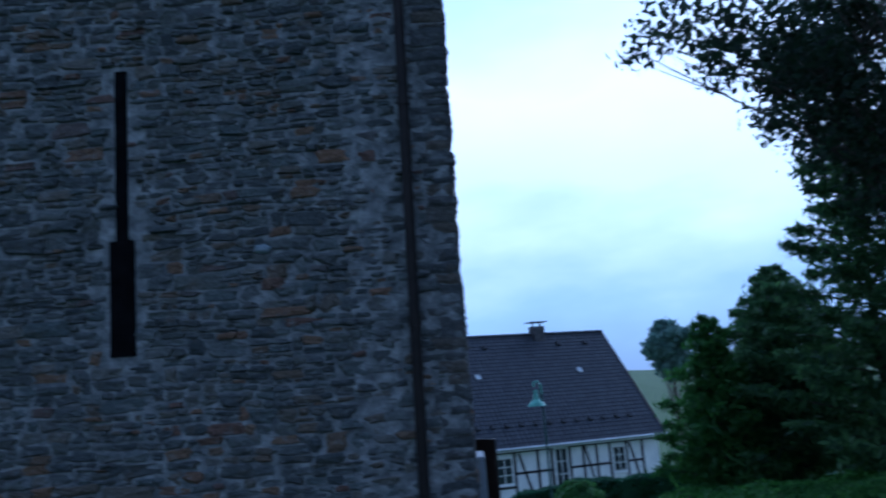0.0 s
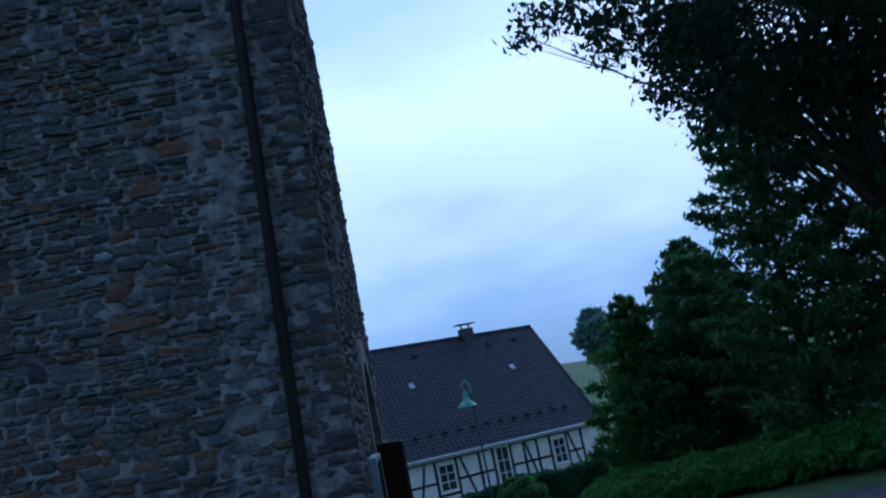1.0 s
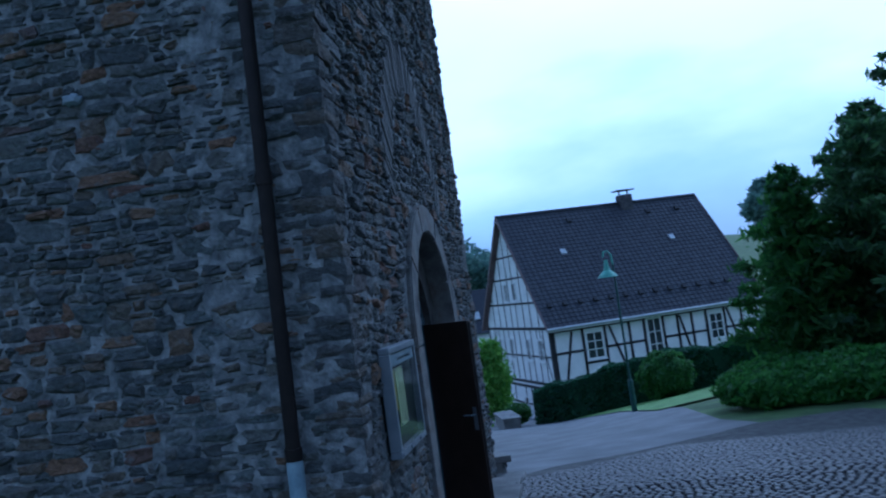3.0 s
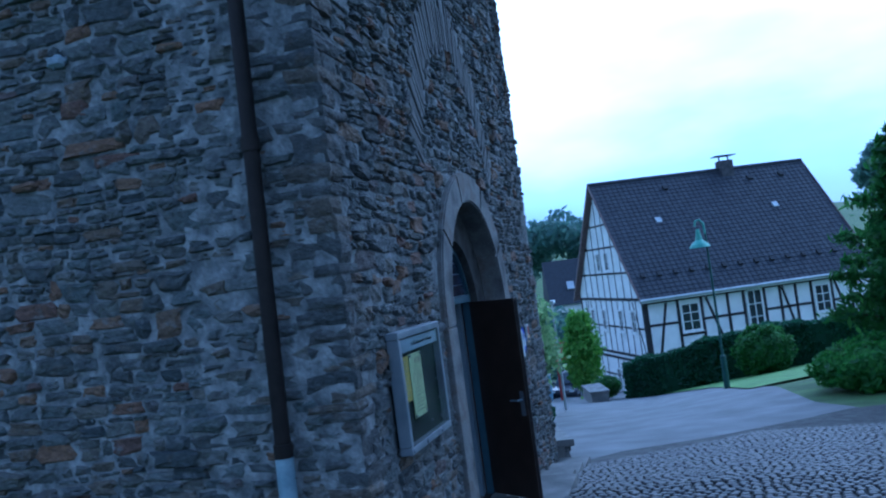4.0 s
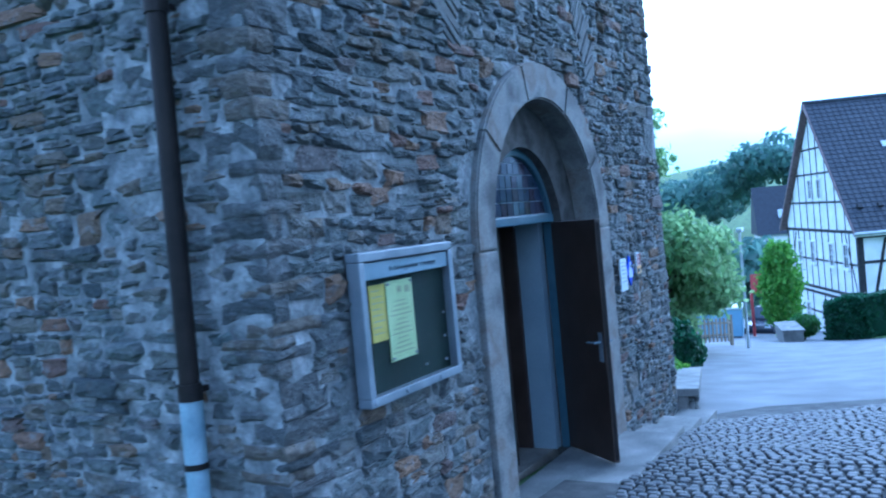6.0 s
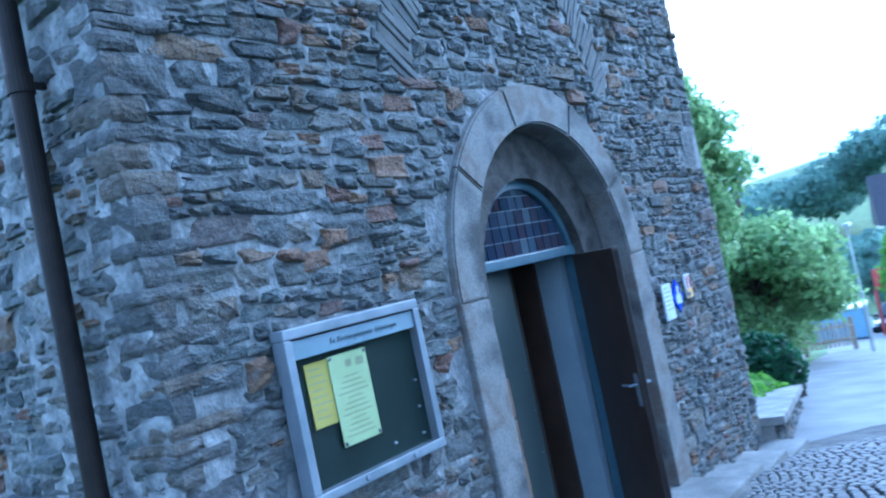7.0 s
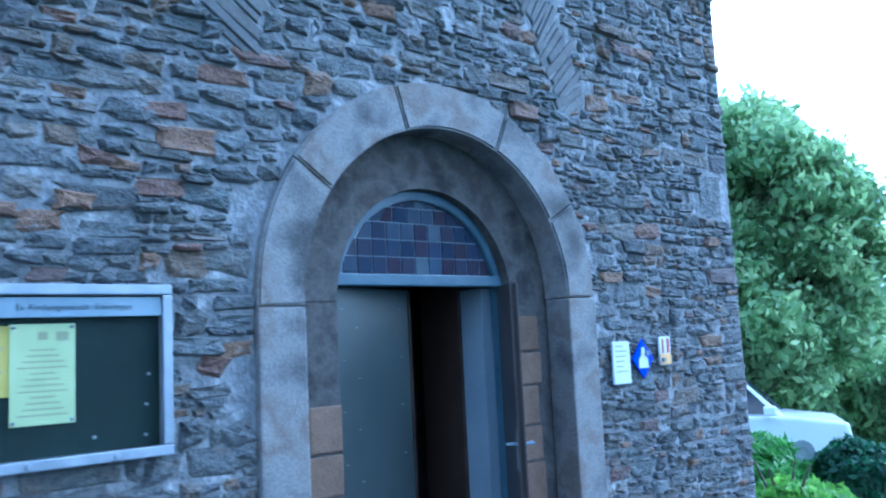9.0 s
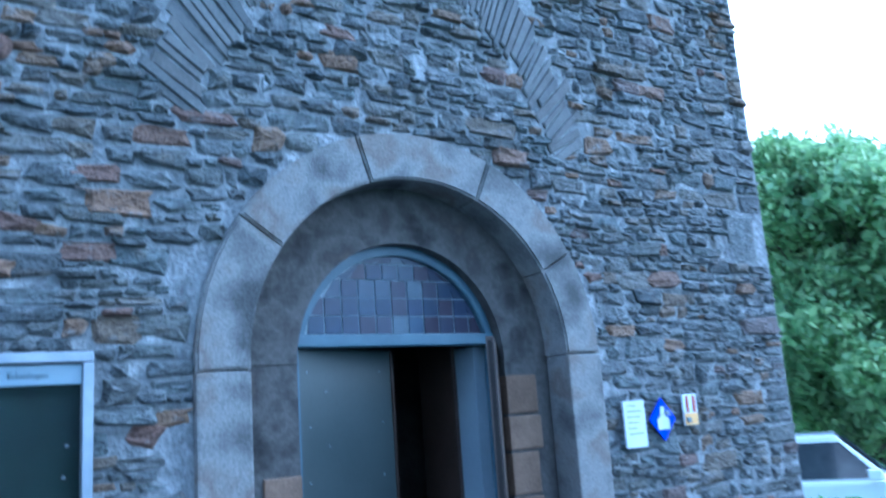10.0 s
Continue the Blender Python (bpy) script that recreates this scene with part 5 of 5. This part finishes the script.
part("lid", box(-0.85, 0.85, -1.25, 1.25, 1.352, 1.45, 0.03), van_white, bin_, "white lid")
part("skid", box(-0.7, 0.7, -1.1, 1.1, -0.05, 0.1), tyre_mat, bin_)
lp = thing("lamp_post", "thin grey lamp post among the lime trees", "street lamp", at=(24.6, 2.6, ground_z(24.6)))
part("post", tube([(0, 0, -0.1), (0, 0, 3.6)], [0.05, 0.035], 10), zinc, lp)
part("head", box(-0.1, 0.35, -0.08, 0.08, 3.55, 3.68, 0.03), zinc, lp)

# ---- grass blades along the near lawn edges ----
gp = np.column_stack([rng.uniform(6.8, 14, 9000), rng.uniform(0.0, 1.0, 9000), np.zeros(9000)])
gp[:, 1] = 0.9 + (gp[:, 0] - 6.8) * 0.21 + gp[:, 1] * 3.0
gp[:, 2] = [ground_z(x) + 0.03 for x in gp[:, 0]]
blades = leaf_cards("grass", gp, 0.045, grass_leaf, long=1.6, droop=-1.0)
tagged(blades, "short mown grass on the garden lawn", "grass", kind="stuff")


# ---- rubble stones of the two walls ----
srng = random.Random(11)


def rubble(blocked, lo, hi, z0, z1):
    """Rectangles of roughly coursed rubble between lo(z) and hi(z): bands cut into blocks, blocks into one to four layers."""
    rects, z = [], z0
    while z < z1:
        band = srng.uniform(0.09, 0.2)
        zm = z + band / 2
        u, end = lo(zm), hi(zm)
        while u < end - 0.03:
            w = srng.uniform(0.22, 0.62)
            if end - (u + w) < 0.15:
                w = end - u
            layers = max(1, min(4, round(band / srng.uniform(0.045, 0.105))))
            cuts = [0.0] + sorted((k + srng.uniform(-0.28, 0.28)) / layers for k in range(1, layers)) + [1.0]
            for c0, c1 in zip(cuts, cuts[1:]):
                a, b = z + band * c0, z + band * c1
                x0, stop = u + srng.uniform(-0.03, 0.03), u + w + srng.uniform(-0.03, 0.03)
                if u + w >= end:
                    stop = end
                while x0 < stop - 0.02:
                    x1 = x0 + max(0.07, (b - a) * srng.uniform(1.2, 3.1))
                    if stop - x1 < 0.07:
                        x1 = stop
                    x1 = max(x1, x0 + 0.04)
                    g = srng.uniform(0.001, 0.008)
                    xm = (x0 + x1) / 2
                    dz = 0.03 * math.sin(xm * 1.7 + zm * 1.3) + 0.018 * math.sin(xm * 4.3 - zm * 3.1)
                    drop = srng.uniform(0.0, 0.01) if srng.random() < 0.5 else 0.0
                    rects.append((x0 + g, x1 - g, a + g * 0.7 + dz + drop * 0.5, b - g * 0.7 + dz - drop * 0.5))
                    x0 = x1
            u += w
        z += band
    return [r for r in rects if r[3] - r[2] > 0.014 and not blocked((r[0] + r[1]) / 2, (r[2] + r[3]) / 2, r)]


def fits_in(r, plots):
    """Whether more than half of a stone lies in one of the plots kept for single large stones."""
    for q in plots:
        across, up = min(r[1], q[1]) - max(r[0], q[0]), min(r[3], q[3]) - max(r[2], q[2])
        if across > 0 and up > 0 and across * up > 0.5 * (r[1] - r[0]) * (r[3] - r[2]):
            return True
    return False


def build_stones(rects, to_world, parent, near, name):
    """The nearest 300 as pieces that share meshes; the rest joined."""
    order = sorted(range(len(rects)), key=lambda i: near(rects[i]))
    first, rest = order[:300], order[300:]
    masters = []
    for k in range(36):
        asp = 0.9 + 2.9 * (k % 12) / 11
        h = 0.09
        v, f = stone_geometry((-asp * h / 2, asp * h / 2, -h / 2, h / 2))
        me = bpy.data.meshes.new("stone")
        me.from_pydata([to_world(*p, True) for p in v], [], f)
        me.update()
        me.materials.append(stone_piece)
        masters.append((asp, h, me))
    for i in first:
        u0, u1, z0, z1 = rects[i]
        asp = (u1 - u0) / (z1 - z0)
        best = sorted(masters, key=lambda q: abs(q[0] - asp))[:4]
        a, h, me = best[srng.randrange(len(best))]
        ob = new("stone", me)
        ob.parent = parent
        su, sz = (u1 - u0) / (a * h), (z1 - z0) / h
        ob.location = to_world((u0 + u1) / 2, 0, (z0 + z1) / 2)
        ob.scale = to_world(su, srng.uniform(0.7, 1.3), sz, True, True)
    V, F = [], []
    for i in rest:
        v, f = stone_geometry(rects[i])
        o = len(V)
        V += [to_world(*p) for p in v]
        F += [tuple(o + q for q in face) for face in f]
    ob = raw(name, V, F, stone_joined, parent)
    ob["kind"] = "stuff"
    return ob


def facing_door(u, out, z, local=False, size=False):
    return (u, out, z) if size else (u, -out, z)


def facing_pipe(u, out, z, local=False, size=False):
    if size:
        return (out, u, z)
    return ((0.0 if local else 0.03) - out, u, z)


# corner stones, alternately long on either face
quoins, z = [], -0.7
k = 0
while z < TOP - 0.3:
    h = srng.choice((0.05, 0.06, 0.075, 0.09, 0.1, 0.12, 0.16))
    quoins.append((z, z + h, *((srng.uniform(0.22, 0.36), srng.uniform(0.12, 0.2)) if k % 2 else (srng.uniform(0.1, 0.18), srng.uniform(0.2, 0.27)))))
    z += h
    k += 1


def quoin_reach(zm, n):
    for q in quoins:
        if q[0] <= zm < q[1]:
            return q[n] + 0.004
    return 0.3


# large or rusty stones that stand out: along the wall, height, colour (0 orange, 1 rust, 2 grey)
LONE_DOOR = [(1.3, 1.62, 2.345, 2.45, 0), (1.0, 1.18, 2.235, 2.325, 1), (1.225, 1.46, 2.475, 2.565, 1), (0.92, 1.075, 2.045, 2.13, 0), (1.48, 1.66, 1.36, 1.465, 1),
             (1.0, 1.26, 1.955, 2.03, 2), (1.23, 1.465, 2.135, 2.215, 1), (4.71, 4.93, 1.69, 1.78, 0), (2.445, 2.7, 3.18, 3.31, 0), (1.705, 2.0, 2.79, 2.88, 1), (1.62, 1.83, 2.37, 2.455, 2)]
LONE_PIPE = [(0.77, 1.06, 4.17, 4.29, 0), (0.55, 0.755, 4.14, 4.28, 1), (1.12, 1.56, 2.965, 3.04, 0), (1.06, 1.4, 2.88, 2.955, 1), (0.51, 0.7, 3.05, 3.13, 0), (1.33, 1.57, 3.165, 3.27, 1),
             (0.48, 0.71, 1.545, 1.66, 2), (0.48, 0.9, 1.435, 1.5, 2), (1.71, 1.98, 1.285, 1.395, 0)]


def blocked_door(u, z, r):
    d = math.hypot(u - CX, z - SPRING)
    near_jamb = z < SPRING and abs(u - CX) < R_OUT - 0.02
    crown = z >= SPRING and d < R_OUT + 0.03
    up = (z - SPRING) / 1.73
    relief = up > 0 and 1.27 < math.hypot(u - CX + 0.06, up) < 1.56 and 30 < math.degrees(math.atan2(up, u - CX + 0.06)) < 150
    big = 0.22 < u < 0.63 and 2.83 < z < 2.95
    ear = u > 5.49 and 2.27 < z < 2.65
    behind_case = 0.52 < u < 1.33 and 1.09 < z < 1.73
    return behind_case or near_jamb or crown or relief or big or ear or fits_in(r, LONE_DOOR)


def door_lo(zm):
    return quoin_reach(zm, 2) + 0.0


def trim(rects):
    """Ends stones at the stone doorway's outer line."""
    out = []
    for u0, u1, z0, z1 in rects:
        zm = (z0 + z1) / 2
        if zm < SPRING:
            half = R_OUT
        elif zm < SPRING + R_OUT:
            half = math.sqrt(R_OUT**2 - (zm - SPRING) ** 2)
        else:
            half = 0
        if half:
            if u0 < CX - half < u1:
                u1 = CX - half
            if u0 < CX + half < u1:
                u0 = CX + half
        if u1 - u0 > 0.025:
            out.append((u0, u1, z0, z1))
    return out


rects_door = trim(rubble(blocked_door, door_lo, lambda z: right_edge(z) - 0.005, -0.6, 7.5))
rects_door += [(5.5, 5.78, 2.28, 2.64)]
build_stones(rects_door, facing_door, wall_door, lambda r: math.hypot((r[0] + r[1]) / 2 - 1.8, ((r[2] + r[3]) / 2 - 1.9) * 1.1), "rubble_stones")
v, f = stone_geometry((0.235, 0.61, 2.84, 2.94))
raw("stone", [facing_door(*c) for c in v], f, brown_stone, wall_door, "dull brown squared sandstone")
for plots, turned, wall in ((LONE_DOOR, facing_door, wall_door), (LONE_PIPE, facing_pipe, wall_pipe)):
    for q in plots:
        v, f = stone_geometry((q[0] + 0.004, q[1] - 0.004, q[2] + 0.004, q[3] - 0.004))
        raw("stone", [turned(*c) for c in v], f, (orange_stone, rust_stone, grey_stone)[q[4]], wall, ("orange-brown sandstone", "rusty red-brown stone", "smooth blue-grey stone")[q[4]])
rects_pipe = rubble(lambda u, z, r: fits_in(r, LONE_PIPE) or r[0] < 2.64 + (0.08 if z < 3.67 else 0.04) and r[1] > 2.64 - (0.08 if z < 3.67 else 0.04) and 2.75 < z < 5.1, lambda z: quoin_reach(z, 3), lambda z: 5.5, -0.2, 8.5)
build_stones(rects_pipe, facing_pipe, wall_pipe, lambda r: math.hypot((r[0] + r[1]) / 2 - 1.2, ((r[2] + r[3]) / 2 - 2.4) * 0.9), "rubble_stones")

# corner stones as blocks that turn the corner
for z0, z1, ld, lp in quoins:
    if z1 < -0.3 or z0 > 8.5:
        continue
    p1, p2 = srng.uniform(0.01, 0.03) + 0.014 * max(0.0, min(z0, 5.5) - 2.7), srng.uniform(0.01, 0.03)
    bm = box(0.03 - p2, ld, -p1, lp, z0 + 0.002, z1 - 0.002)
    bmesh.ops.subdivide_edges(bm, edges=bm.edges[:], cuts=2, use_grid_fill=True)
    mid = Vector(((0.03 - p2 + ld) / 2, (lp - p1) / 2, (z0 + z1) / 2))
    for v in bm.verts:
        # ends and arrises worn back
        f = (abs(v.co.z - mid.z) / ((z1 - z0) / 2)) ** 4
        v.co.x += 0.012 * f
        v.co.y += 0.012 * f
        v.co += Vector((noise.noise(v.co * 11), noise.noise(v.co * 11 + Vector((7, 0, 0))), noise.noise(v.co * 11 + Vector((0, 7, 0))) * 0.5)) * 0.024
    part("quoin_stone", bm, quoin_mat, wall_door)

# thin slates set on edge in the relieving arch over the door
V, F = [], []
a = 30.0
while a < 150:
    da = srng.uniform(1.0, 2.0)
    r0, r1 = 1.27 + srng.uniform(-0.03, 0.05), 1.56 + srng.uniform(-0.06, 0.03)
    pr = srng.uniform(0.006, 0.02)
    rot = radians(srng.uniform(-3, 3) + (a - 90) * 0.12)
    a0, a1 = radians(a + 0.12), radians(a + da - 0.12)
    o = len(V)
    for y, s in ((0.05, 0), (-pr * 0.6, 0), (-pr, 0.08)):
        for r_, an in ((r0, a0), (r0, a1), (r1, a1), (r1, a0)):
            rm, am = (r0 + r1) / 2, (a0 + a1) / 2
            rr, aa = r_ + (rm - r_) * s, an + (am - an) * s * 2
            V.append((CX - 0.06 + rr * math.cos(aa + rot * (rr - rm)), y, SPRING + 1.73 * rr * math.sin(aa + rot * (rr - rm))))
    for q in (0, 4):
        for i in range(4):
            F.append((o + q + i, o + q + (i + 1) % 4, o + q + 4 + (i + 1) % 4, o + q + 4 + i))
    F.append((o + 8, o + 9, o + 10, o + 11))
    a += da
rel = raw("relieving_arch", V, F, slate_joined, wall_door, "thin slates set on edge in an arch")
rel["kind"] = "stuff"

# ---- cobbles of the forecourt, laid in rough arcs ----
cob_rects = []
x = -5.0
row = 0
while x < 10.2:
    w = 0.068 + 0.02 * srng.random()
    y_hi = -0.5 if x < 4.3 else (-0.38 if x < 5.9 else -0.38 - (x - 5.9) * 0.78)
    y = -8.5 + 0.06 * (row % 2)
    while y < y_hi:
        l = 0.07 + 0.035 * srng.random()
        dx = 0.22 * math.sin(y * 1.7) + 0.03 * math.sin(y * 5 + x)
        if x + dx > 0.0 or y > -5.5:
            cob_rects.append((x + dx, y + l / 2, w - 0.011, l - 0.011))
        y += l
    x += w
    row += 1
masters = []
for k in range(10):
    bm = bmesh.new()
    n8 = 8
    lo = [bm.verts.new((0.5 * math.copysign(abs(math.cos(t)) ** 0.6, math.cos(t)) * srng.uniform(0.9, 1.02), 0.5 * math.copysign(abs(math.sin(t)) ** 0.6, math.sin(t)) * srng.uniform(0.9, 1.02), -0.4)) for t in (2 * math.pi * (i + 0.5) / n8 for i in range(n8))]
    hi_ = [bm.verts.new((v.co.x * 0.97, v.co.y * 0.97, 0.05)) for v in lo]
    tp = [bm.verts.new((v.co.x * 0.72, v.co.y * 0.72, 0.25 + srng.uniform(-0.03, 0.03))) for v in lo]
    for q, p in ((lo, hi_), (hi_, tp)):
        for i in range(n8):
            bm.faces.new((q[i], q[(i + 1) % n8], p[(i + 1) % n8], p[i]))
    bm.faces.new(tp)
    me = bpy.data.meshes.new("cobble")
    bm.to_mesh(me)
    bm.free()
    me.materials.append(cobble_piece)
    masters.append(me)
court = thing("cobbled_forecourt", "grey cobblestones laid in rough arcs before the tower", "cobbles", kind="structure")
order = sorted(cob_rects, key=lambda c: math.hypot(c[0] - 4.6, (c[1] + 1.1) * 0.9))
for c in order[:300]:
    ob = new("cobble", masters[srng.randrange(10)])
    ob.parent = court
    ob.location = (c[0], c[1], ground_z(c[0]) + srng.uniform(-0.004, 0.004))
    ob.scale = (c[2], c[3], 0.045)
shapes = [(np.array([v.co[:] for v in me.vertices]), [tuple(p.vertices) for p in me.polygons]) for me in masters]
V, F, o = [], [], 0
for c in order[300:]:
    sv, sf = shapes[srng.randrange(10)]
    V.append(sv * (c[2], c[3], 0.045) + (c[0], c[1], ground_z(c[0]) + srng.uniform(-0.005, 0.005)))
    F += [tuple(o + i for i in f) for f in sf]
    o += len(sv)
rest = raw("cobbles", np.concatenate(V).tolist(), F, cobble_joined, court)
rest["kind"] = "stuff"
